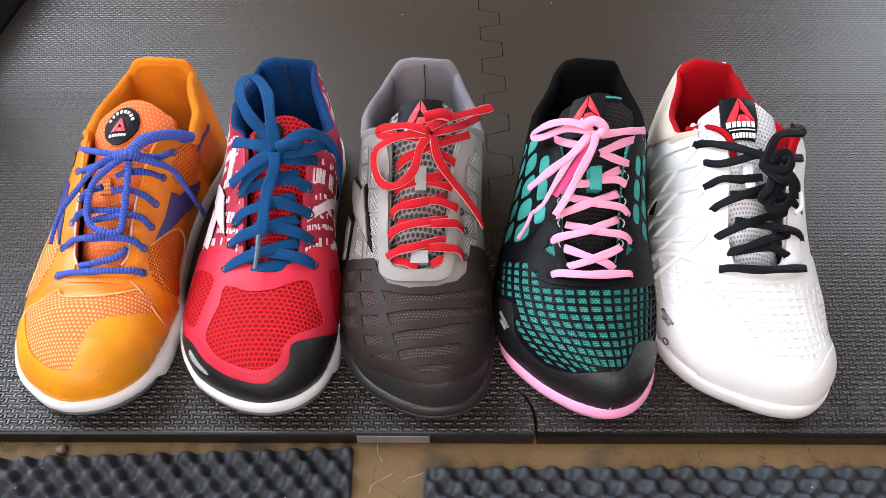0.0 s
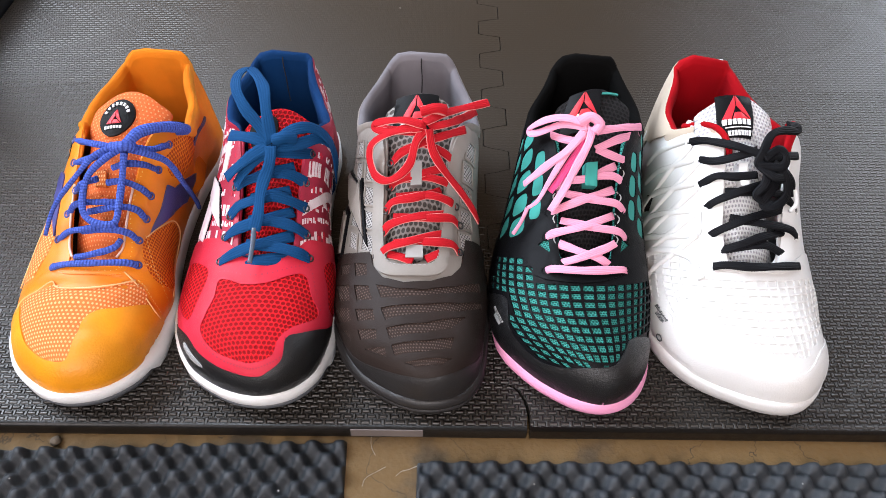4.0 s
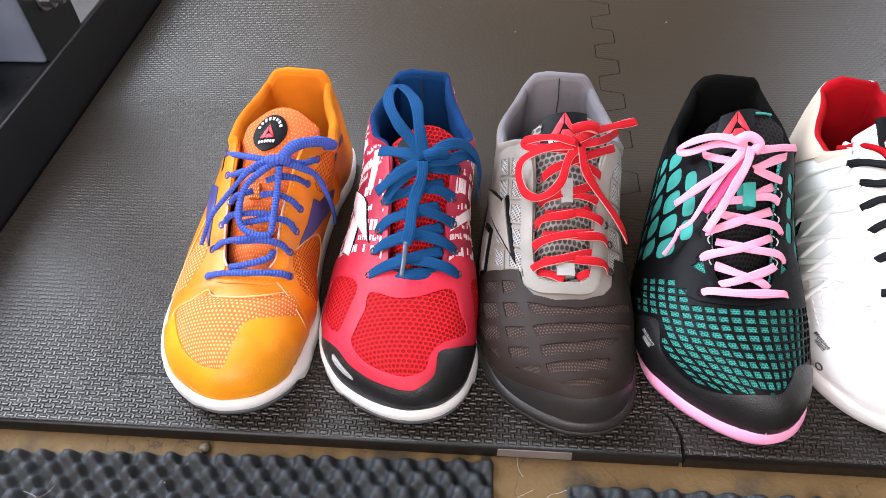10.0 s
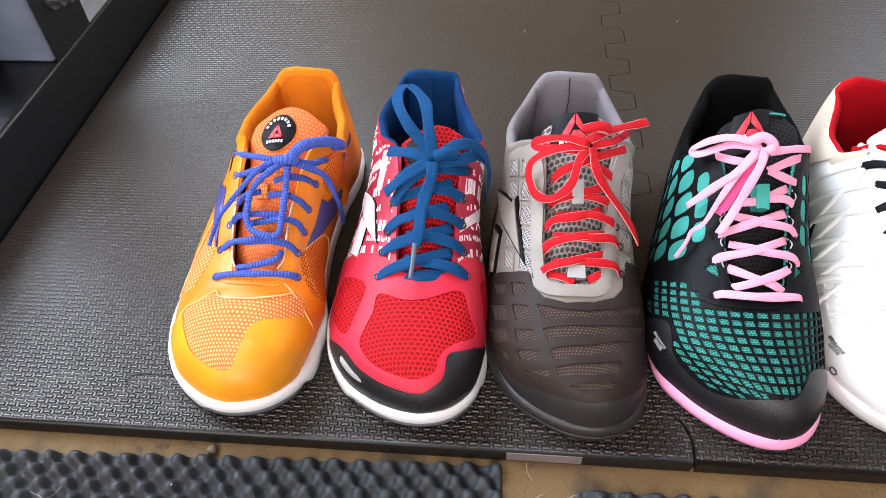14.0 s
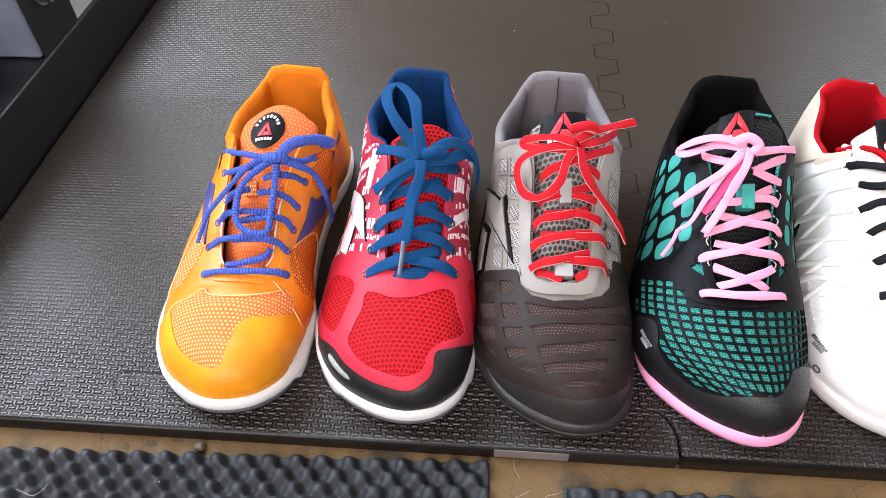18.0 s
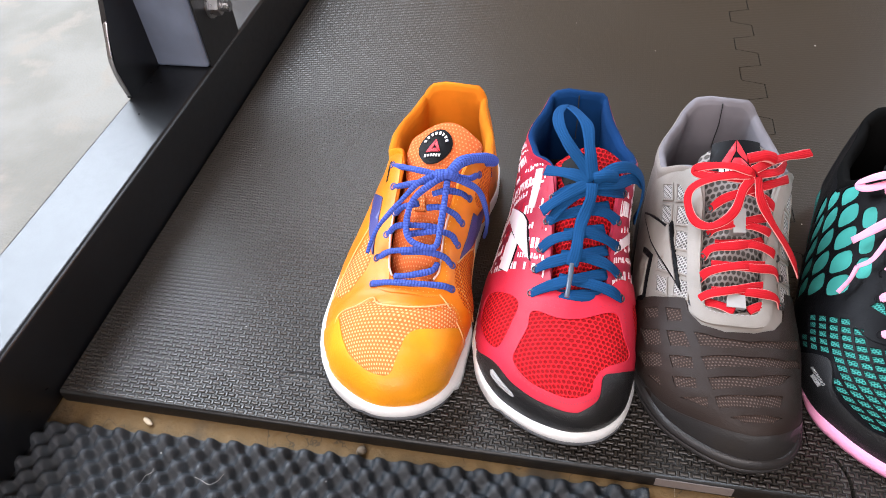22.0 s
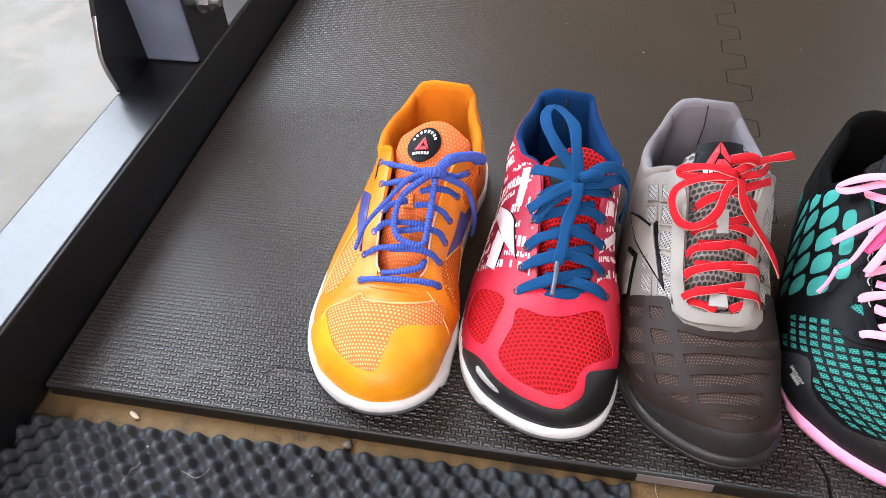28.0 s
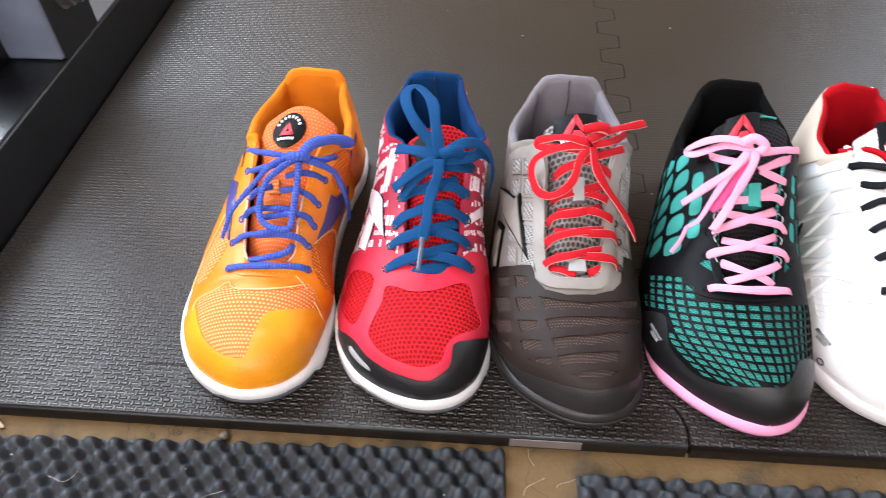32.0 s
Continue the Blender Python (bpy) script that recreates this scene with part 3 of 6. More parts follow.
def eyelets(S, spots, material, parent, r=.0026):
    """A metal ring or a dark stitched hole at each end of a lace."""
    for u, f in spots:
        c = S.at(np.array(u), np.array(f), .0014)
        nn = S.at(np.array(u), np.array(f), .0024) - c
        nn /= np.linalg.norm(nn)
        t = np.cross(nn, [0, 1, 0])
        t /= np.linalg.norm(t)
        b = np.cross(nn, t)
        V, F = [], []
        for i in range(12):
            a = i * np.pi / 6
            for j in range(6):
                g = j * np.pi / 3
                V.append(c + (t * np.cos(a) + b * np.sin(a)) * (r + .0007 * np.cos(g)) + nn * .0007 * np.sin(g))
                F.append((i * 6 + j, ((i + 1) % 12) * 6 + j, ((i + 1) % 12) * 6 + (j + 1) % 6, i * 6 + (j + 1) % 6))
        mesh("eyelet", V, F, material, parent)


def disc(cu, cf, ru, rf, n=28):
    return [(cu + ru * math.cos(i * 2 * math.pi / n), cf + rf * math.sin(i * 2 * math.pi / n)) for i in range(n)]


def bars(x0, x1, f, h, parts):
    """Plain bars in place of a line of writing."""
    out, x = [], x0
    w = (x1 - x0) / sum(p + .35 for p in parts)
    for p in parts:
        out.append([(x, f), (x + p * w, f), (x + p * w, f + h), (x, f + h)])
        x += (p + .35) * w
    return out


def small_print(u, f, n=8):
    """Strokes for a short line of letters that runs up the side of a toe, and fine lines beside it."""
    out = []
    for k in range(n):
        g, a = f + .0066 * k, u - .004 * k
        for h in (0, .0030):
            out.append([(a, g + h), (a - .026, g + h + .0011), (a - .0262, g + h + .0022), (a - .0002, g + h + .0011)])
        e = a - (.0215 if k % 2 else .0005)
        out.append([(e, g + .0011), (e - .0045, g + .0013), (e - .0046, g + .0032), (e - .0001, g + .0030)])
    for k in range(4):
        a = u - .036 - .009 * k
        out.append([(a, f + .004), (a - .0024, f + .004), (a - .0204, f + .036), (a - .018, f + .036)])
    return out


def delta(cu, cf, w, h):
    """A mark of three slanted strokes set as a triangle, narrowly open in the middle."""
    return [[(cu - w, cf - h), (cu - w * .38, cf - h), (cu - w * .03, cf + h * .10), (cu - w * .03, cf + h)],
            [(cu + w, cf - h), (cu + w * .04, cf + h), (cu + w * .04, cf + h * .10), (cu + w * .36, cf - h * .40)],
            [(cu - w * .28, cf - h), (cu + w * .84, cf - h), (cu + w * .32, cf - h * .46), (cu - w * .10, cf - h * .46)]]


def sneaker(name, S, label):
    root = new(name)
    root.location = (S.x, TOE, 0)
    return tagged(root, label, "shoe", "row of training shoes")


def stitches(S, pts, material, parent, size=.0011, gap=.0032, off=.0016):
    """A run of stitches over the leather."""
    P = np.array(pts, float)
    C = open_curve(np.column_stack([P[:, 0] * WU, P[:, 1] * L]), 24)
    d = np.concatenate([[0], np.cumsum(np.linalg.norm(np.diff(C, axis=0), axis=1))])
    V, F = [], []
    for a in np.arange(0, d[-1] - gap * .6, gap):
        uv = np.array([[np.interp(x, d, C[:, 0]) / WU, np.interp(x, d, C[:, 1]) / L] for x in (a, a + gap * .3, a + gap * .6)])
        c = S.at(uv[:, 0], uv[:, 1], np.array([off - .0006, off, off - .0006]))
        t = c[2] - c[0]
        t /= np.linalg.norm(t) + 1e-9
        nn = S.at(uv[1, 0], uv[1, 1], off + .002) - c[1]
        sd = np.cross(t, nn)
        sd *= size / 2 / (np.linalg.norm(sd) + 1e-9)
        b = len(V)
        V += [c[0] - sd * .6, c[0] + sd * .6, c[1] - sd, c[1] + sd, c[2] - sd * .6, c[2] + sd * .6]
        F += [(b, b + 1, b + 3, b + 2), (b + 2, b + 3, b + 5, b + 4)]
    return mesh("stitching", V, F, material, parent)


# ---- orange shoe ----
def orange_shoe():
    S = ORANGE
    root = sneaker("training_shoe", S, "orange leather and mesh training shoe with royal blue laces")
    two_layers(S, root, .0065, .03, .13, .0028)
    upper("upper", S, LEATHER_ORANGE, root, opening(S))
    collar(S, LINING_ORANGE, LINING_ORANGE, root, LEATHER_YELLOW)
    insole(S, root)
    patch("toe_cap", S, [(-.99, .20), (-.80, .20), (-.62, .199), (-.54, .131), (-.478, .085), (-.309, .046), (-.022, .037), (.044, .078), (.081, .124), (.162, .151), (.367, .172), (.615, .207), (.80, .215), (.99, .20), (.995, .05), (.995, .015), (.995, .0004), (.6, .0004), (0, .0004), (-.6, .0004), (-.995, .0004), (-.995, .015), (-.995, .05)], LEATHER_YELLOW, root, "amber leather toe cap", off=.0016)
    patch("vamp_mesh", S, [(-.62, .199), (-.253, .229), (-.192, .21), (.007, .202), (.207, .216), (.366, .245), (.615, .207), (.367, .172), (.162, .151), (.081, .124), (.044, .078), (-.022, .037), (-.309, .046), (-.478, .085), (-.539, .131)], NET_PEACH, root, "peach mesh vamp", off=.0006, foot=-.001)
    patch("side_mesh", S, [(-.85, .327), (-.62, .375), (-.45, .42), (-.40, .38), (-.394, .346), (-.459, .303), (-.66, .27)], NET_PEACH, root, off=.0006)
    patch("side_mesh", S, [(.387, .345), (.536, .396), (.725, .46), (.87, .47), (.88, .40), (.86, .30), (.575, .266), (.389, .296)], NET_ORANGE, root, off=.0006)
    patch("side_mesh", S, [(.514, .557), (.484, .608), (.667, .679), (.83, .69), (.741, .59), (.599, .547)], NET_ORANGE, root, off=.0006)
    patch("side_mark", S, [(.451, .371), (.538, .447), (.568, .517), (.666, .535), (.95, .68), (.89, .576), (.624, .44)], LOGO_BLUE, root, "indigo side mark", off=.0014, sharp=True)
    patch("side_mark", S, [(-.57, .545), (-.41, .502), (-.375, .422), (-.371, .352), (-.465, .43)], LOGO_BLUE, root, "indigo side mark", off=.0022, sharp=True)
    patch("slot", S, [(-.455, .605), (-.440, .603), (-.412, .545), (-.425, .542)], BADGE_BLACK, root, "dark stitched slot", off=.0021, sharp=True, step=.003)
    for sg in (-1, 1):
        lace(S, [(sg * float(S.u_of(opening(S)(f) - .0004, f)), f, 1.2) for f in (.285, .31, .34, .37, .40, .43, .46)], .0016, .0014, LIP, root, "throat_piping", "pale pink throat piping")
    patch("heel_stripe", S, [(.78, .70), (.82, .77), (.88, .85), (.90, .845), (.845, .765), (.81, .695)], LOGO_BLUE, root, "indigo heel stripe", off=.0012)
    lace(S, [(-.74, .13, 1), (-.626, .205, 1.2), (-.404, .215, 1.2), (-.271, .233, 1.2), (-.203, .212, 1.2), (.006, .204, 1.2), (.206, .217, 1.2), (.356, .248, 1.2)], .0011, .0010, PIPING, root, "piping", "cream piping")
    lace(S, [(.196, .264, 1.2), (.351, .244, 1.2), (.629, .209, 1.2), (.80, .205, 1.2), (.97, .215, 1)], .0011, .0010, PIPING, root, "piping", "cream piping")
    lace(S, [(-.80, .28, 1), (-.72, .33, 1), (-.60, .39, 1), (-.48, .44, 1)], .0010, .0009, PIPING, root, "piping", "cream piping")
    lace(S, [(.42, .36, 1), (.536, .402, 1), (.725, .466, 1), (.89, .475, 1), (.90, .38, 1), (.88, .28, 1)], .0010, .0009, PIPING, root, "piping", "cream piping")
    eyestay(S, LEATHER_ORANGE, root, .010, .60, .240)
    stitches(S, [(-.20, .275), (-.13, .252), (-.05, .249), (.10, .250), (.19, .256), (.26, .285), (.27, .34), (.26, .40), (.30, .50)], THREAD, root, size=.0008)
    stitches(S, [(.30, .27), (.44, .29), (.66, .262), (.85, .25)], THREAD, root, size=.0008)
    stitches(S, [(.38, .25), (.62, .222), (.85, .215)], THREAD, root, size=.0008)
    stitches(S, [(.40, .36), (.45, .31), (.55, .28), (.80, .27)], THREAD, root, size=.0008)
    T = Tongue(S)
    tongue(T, .69, NET_TONGUE, root, "orange-red mesh tongue")
    badge = patch("badge", T, disc(-.17, .619, .46, .047), BADGE_BLACK, root, "round black badge", off=.0022, foot=-.001, wu=.03)
    patch("badge_mark", T, delta(-.18, .621, .21, .017), RED_MARK, badge, "red triangular mark", off=.0035, foot=.0018, sharp=True, step=.003, wu=.03)
    ring = [[(-.18 + r * math.cos(a), .622 + r * .1 * math.sin(a)) for r, a in ((.36, c - .085), (.36, c + .085), (.285, c + .08), (.285, c - .08))] for c in np.linspace(.42, 2.72, 8)]
    patch("badge_bars", T, bars(-.43, .09, .591, .0070, (.7, .55, .55, .6, .55, .55)) + ring, WHITE_MARK, badge, "white bars", off=.0035, foot=.0018, sharp=True, step=.003, wu=.03)
    patch("lace_loop", T, [(-.41, .494), (-.03, .489), (.06, .455), (-.32, .457)], NET_PEACH, root, off=.005, foot=.0, sharp=True, wu=.03)
    eyelets(S, [(-0.3, 0.268), (0.34, 0.279), (-0.32, 0.339), (0.33, 0.339), (-0.27, 0.395), (0.4, 0.401), (-0.23, 0.445), (0.41, 0.458), (-0.32, 0.516), (0.44, 0.523), (-0.41, 0.587), (0.47, 0.593)], LOGO_BLUE, root, .0024)
    lace(S, [(-0.3, 0.268, 1), (-0.16, 0.262, 4), (0.05, 0.262, 5), (0.24, 0.273, 4), (0.34, 0.279, 1)], .0046, .0039, LACE_BLUE, root)
    lace(S, [(-0.32, 0.339, 0), (-0.2, 0.345, 4), (-0.03, 0.345, 6), (0.16, 0.363, 3)], .0046, .0039, LACE_BLUE, root)
    lace(S, [(0.33, 0.339, 0), (0.24, 0.345, 4), (0.11, 0.345, 5), (-0.11, 0.345, 2)], .0046, .0039, LACE_BLUE, root)
    lace(S, [(-0.27, 0.395, 0), (-0.17, 0.407, 4), (0.02, 0.407, 5), (0.18, 0.413, 2)], .0046, .0039, LACE_BLUE, root)
    lace(S, [(0.4, 0.401, 0), (0.3, 0.407, 4), (0.16, 0.401, 5), (-0.08, 0.388, 2)], .0046, .0039, LACE_BLUE, root)
    lace(S, [(-0.23, 0.445, 0), (-0.15, 0.452, 4), (-0.03, 0.458, 4)], .0046, .0039, LACE_BLUE, root)
    lace(S, [(0.41, 0.458, 0), (0.3, 0.458, 4), (0.16, 0.458, 5), (0.04, 0.452, 2)], .0046, .0039, LACE_BLUE, root)
    lace(S, [(-0.32, 0.516, 0), (-0.12, 0.503, 5), (0.05, 0.51, 8)], .0046, .0039, LACE_BLUE, root)
    lace(S, [(0.44, 0.523, 0), (0.3, 0.51, 4), (0.16, 0.497, 6), (0.06, 0.484, 3)], .0046, .0039, LACE_BLUE, root)
    lace(S, [(-0.41, 0.587, 0), (-0.12, 0.535, 5), (0.1, 0.523, 9)], .0046, .0039, LACE_BLUE, root)
    lace(S, [(0.47, 0.593, 0), (0.32, 0.548, 5), (0.16, 0.529, 9)], .0046, .0039, LACE_BLUE, root)
    lace(S, [(-0.14, 0.285, 0), (-0.02, 0.285, 3), (0.13, 0.303, 4), (0.18, 0.327, 2)], .0046, .0039, LACE_BLUE, root)
    lace(S, [(0.13, 0.523, 12), (0.04, 0.497, 13), (-0.05, 0.458, 12), (-0.07, 0.407, 11), (-0.04, 0.369, 11), (0.05, 0.351, 11), (0.15, 0.357, 11), (0.17, 0.407, 12), (0.16, 0.465, 12), (0.14, 0.516, 12)], .0046, .0039, LACE_BLUE, root)
    lace(S, [(0.12, 0.529, 12), (-0.02, 0.503, 13), (-0.14, 0.452, 13), (-0.26, 0.407, 12), (-0.32, 0.376, 10), (-0.36, 0.345, 8)], .0046, .0039, LACE_BLUE, root, taper=.35)
    lace(S, [(0.14, 0.529, 13), (0.19, 0.561, 13), (0.29, 0.593, 12), (0.41, 0.624, 10), (0.51, 0.649, 7), (0.45, 0.631, 4)], .0078, .0060, LACE_BLUE, root)
    lace(S, [(0.14, 0.523, 11), (0.28, 0.529, 10), (0.45, 0.542, 8), (0.67, 0.548, 7), (0.91, 0.593, 6), (0.99, 0.618, 6)], .0054, .0046, LACE_BLUE, root, taper=.35)
    band("knot", S.at(np.array([.06, .13, .19]), np.array([.52, .525, .53]), np.array([.011, .014, .011])), .008, .007, LACE_BLUE, root)
    return root


orange_shoe()


# ---- red shoe ----
def red_shoe():
    S = RED
    root = sneaker("training_shoe", S, "red mesh training shoe with black toe cap and petrol blue laces")
    two_layers(S, root, .0065, .09, .14, .0015)
    upper("upper", S, BURGUNDY, root, opening(S), "burgundy printed quarters")
    collar(S, LINING_BLUE, LINING_BLUE, root, BURGUNDY)
    heel_seam(S, INSOLE, root)
    insole(S, root)
    patch("vamp_mesh", S, [(-.99, .40), (-.6, .37), (-.30, .29), (0, .265), (.30, .29), (.6, .36), (.99, .40), (.99, .12), (.5, .03), (0, .012), (-.5, .03), (-.99, .12)], NET_RED, root, "red honeycomb mesh", off=.0005)
    patch("vamp_frame", S, [(-.99, .45), (-.815, .42), (-.5, .37), (-.34, .345), (-.22, .31), (-.12, .285), (0, .280), (.12, .285), (.22, .31), (.34, .345), (.55, .37), (.795, .413), (.99, .43), (.99, .12), (.5, .03), (0, .012), (-.5, .03), (-.99, .12)], CORAL, root, "coral red welded frame",
          holes=[[(-.304, .241), (-.107, .22), (.051, .224), (.324, .259), (.449, .214), (.579, .174), (.311, .121), (.215, .088), (.18, .053), (-.075, .038), (-.398, .065), (-.51, .123), (-.425, .16), (-.338, .197)],
                 [(-.806, .351), (-.451, .283), (-.477, .223), (-.627, .172), (-.772, .205), (-.878, .289)],
                 [(.534, .306), (.805, .357), (.865, .297), (.925, .234), (.738, .217), (.625, .257)]], off=.0014, step=.004)
    cap = patch("toe_cap", S, [(-.995, .20), (-.90, .19), (-.717, .137), (-.637, .079), (-.50, .038), (-.255, .020), (0, .0165), (.169, .021), (.325, .046), (.291, .095), (.451, .12), (.75, .165), (.995, .20), (.995, .05), (.995, .015), (.995, .0004), (.6, .0004), (0, .0004), (-.6, .0004), (-.995, .0004), (-.995, .015), (-.995, .05)], CAP_BLACK, root, "black pebbled toe cap", off=.0022)
    patch("plate", S, [(-.83, .125), (-.78, .128), (-.735, .075), (-.75, .062), (-.785, .066), (-.84, .115)], PILL_GREY, cap, "pale grey plate", off=.0030, foot=.0015, step=.003)
    patch("plate_face", S, [(-.818, .112), (-.792, .115), (-.758, .078), (-.772, .072), (-.79, .076)], GREY_TAB, cap, "darker grey face of the plate", off=.0036, foot=.0022, step=.003)
    rnd = random.Random(4)
    white, rose = [], []
    for sg in (-1, 1):
        f, k = .325, 0
        while f < .90:
            tall = (.034, .013, .026, .015)[k % 4]
            row_end = .97
            u = max(.27, float(S.u_of(opening(S)(f), f)) + (.035 if f < .60 else .09 if f < .68 else .04))
            while u < row_end - .03:
                w = rnd.choice((.013, .018, .028) if tall > .02 else (.010, .015))
                cut = rnd.choice((0, 0, 0, .35, .5)) * tall
                low = f + (cut if rnd.random() < .5 else 0) + .16 * (u - .3)
                top = low + tall - cut
                (white if rnd.random() < .80 else rose).append([(sg * u, low), (sg * (u + w), low + .16 * w), (sg * (u + w), top + .16 * w), (sg * u, top)])
                if rnd.random() < .30:
                    white.append([(sg * u, low), (sg * (u + w + .016), low + .003), (sg * (u + w + .016), low + .009), (sg * u, low + .006)])
                u += w + rnd.choice((.010, .014, .022)) + (.06 if rnd.random() < .14 else 0)
            f += tall + rnd.choice((.012, .016, .022))
            k += 1
    tagged(patch("print", S, white, PRINT_WHITE, root, "rows of white printed strokes", off=.0007, foot=-.0006, sharp=True, step=.003), kind="stuff")
    tagged(patch("print", S, rose, CORAL, root, "coral printed strokes", off=.0006, foot=-.0006, sharp=True, step=.003), kind="stuff")
    for strip in ([(-.50, .630), (-.415, .612), (-.46, .519), (-.53, .531)], [(.29, .399), (.93, .575), (.93, .602), (.29, .422)]):
        patch("print_band", S, strip, PRINT_WHITE, root, "white printed band", off=.0010, foot=-.0006, sharp=True, step=.004)
    for mark in ([(-.76, .595), (-.56, .522), (-.50, .493), (-.415, .385), (-.55, .447), (-.755, .56)], [(-.665, .502), (-.553, .45), (-.60, .377), (-.71, .412)]):
        mu, mf = sum(u for u, f in mark) / len(mark), sum(f for u, f in mark) / len(mark)
        edge = patch("side_mark", S, [(mu + 1.09 * (u - mu), mf + 1.06 * (f - mf)) for u, f in mark], BADGE_BLACK, root, "black outline of a white mark", off=.0013, sharp=True, step=.004)
        patch("mark_face", S, mark, PRINT_WHITE, edge, "white face", off=.0020, sharp=True, step=.004)
    eyestay(S, BURGUNDY, root, .0035, .60, .283, off=.0016)
    eyelets(S, [(-0.34, 0.291), (0.36, 0.303), (-0.34, 0.351), (0.33, 0.357), (-0.33, 0.401), (0.32, 0.42), (-0.31, 0.465), (0.31, 0.477), (0.35, 0.548), (-0.29, 0.516)], METAL, root, .0023)
    stitches(S, [(-.37, .235), (-.31, .262), (-.10, .243), (.06, .247), (.35, .28), (.47, .235), (.60, .19)], BURGUNDY, root, gap=.0028)
    stitches(S, [(.28, .10), (.33, .065), (.20, .040), (-.075, .028), (-.40, .052), (-.55, .11)], BURGUNDY, root, gap=.0028, off=.0018)
    T = Tongue(S)
    tongue(T, .648, NET_RED, root, "red mesh tongue")
    patch("tongue_patch", T, [(-.80, .560), (-.10, .560), (-.10, .625), (-.80, .615)], BADGE_BLACK, root, "black label", off=.0015, wu=.03)
    lace(S, [(-0.19, 0.285, 0), (0.01, 0.279, 2), (0.18, 0.291, 0)], .0080, .0015, LACE_TEALBLUE, root)
    lace(S, [(-0.34, 0.291, 1), (-0.21, 0.297, 4), (-0.03, 0.315, 5), (0.21, 0.345, 1)], .0080, .0015, LACE_TEALBLUE, root)
    lace(S, [(0.36, 0.303, 1), (0.23, 0.303, 4), (0.07, 0.309, 4), (-0.15, 0.321, 1)], .0080, .0015, LACE_TEALBLUE, root)
    lace(S, [(-0.34, 0.351, 1), (-0.22, 0.357, 4), (-0.04, 0.369, 5), (0.21, 0.401, 1)], .0080, .0015, LACE_TEALBLUE, root)
    lace(S, [(0.33, 0.357, 1), (0.2, 0.363, 4), (0.04, 0.369, 4), (-0.16, 0.376, 1)], .0080, .0015, LACE_TEALBLUE, root)
    lace(S, [(-0.33, 0.401, 1), (-0.22, 0.413, 4), (-0.05, 0.42, 5), (0.17, 0.445, 1)], .0080, .0015, LACE_TEALBLUE, root)
    lace(S, [(0.32, 0.42, 1), (0.17, 0.42, 4), (0.03, 0.426, 4), (-0.16, 0.426, 1)], .0080, .0015, LACE_TEALBLUE, root)
    lace(S, [(-0.31, 0.465, 1), (-0.18, 0.465, 4), (0.02, 0.477, 5), (0.19, 0.497, 1)], .0080, .0015, LACE_TEALBLUE, root)
    lace(S, [(0.31, 0.477, 1), (0.16, 0.477, 4), (0.02, 0.477, 4)], .0080, .0015, LACE_TEALBLUE, root)
    lace(S, [(0.35, 0.548, 1), (0.17, 0.523, 6), (0.03, 0.516, 8)], .0080, .0015, LACE_TEALBLUE, root)
    lace(S, [(-0.29, 0.516, 1), (-0.14, 0.516, 6), (0.02, 0.523, 9)], .0080, .0015, LACE_TEALBLUE, root)
    lace(S, [(0.01, 0.529, 13), (-0.06, 0.561, 17), (-0.12, 0.593, 22), (-0.16, 0.624, 26), (-0.15, 0.655, 28), (-0.09, 0.673, 28), (-0.04, 0.624, 24), (-0.02, 0.587, 19), (0.01, 0.529, 13)], .0080, .0015, LACE_TEALBLUE, root)
    lace(S, [(0.02, 0.529, 13), (0.11, 0.555, 15), (0.23, 0.58, 14), (0.39, 0.587, 11), (0.58, 0.587, 7), (0.77, 0.593, 4)], .0080, .0015, LACE_TEALBLUE, root)
    lace(S, [(0.02, 0.523, 11), (0.16, 0.535, 11), (0.31, 0.574, 10), (0.44, 0.593, 8)], .0080, .0015, LACE_TEALBLUE, root)
    lace(S, [(-0.01, 0.529, 13), (-0.12, 0.542, 13), (-0.31, 0.574, 10)], .0080, .0015, LACE_TEALBLUE, root)
    lace(S, [(-0.01, 0.523, 13), (-0.09, 0.51, 13), (-0.22, 0.49, 12), (-0.3, 0.477, 11)], .0080, .0015, LACE_TEALBLUE, root)
    lace(S, [(0.01, 0.516, 11), (-0.08, 0.503, 10), (-0.17, 0.484, 9), (-0.24, 0.458, 8)], .0080, .0015, LACE_TEALBLUE, root)
    lace(S, [(0.01, 0.523, 14), (0.01, 0.49, 14), (-0.03, 0.433, 13), (-0.04, 0.376, 12), (-0.06, 0.339, 11)], .0080, .0015, LACE_TEALBLUE, root)
    lace(S, [(-0.06, 0.345, 11), (-0.06, 0.309, 10), (-0.06, 0.262, 8)], .0034, .0030, CLEAR_TIP, root, "aglet", "smoky plastic lace tip")
    band("knot", S.at(np.array([.02, .08, .14]), np.array([.535, .54, .545]), np.array([.012, .015, .012])), .009, .008, LACE_TEALBLUE, root)
    return root


red_shoe()


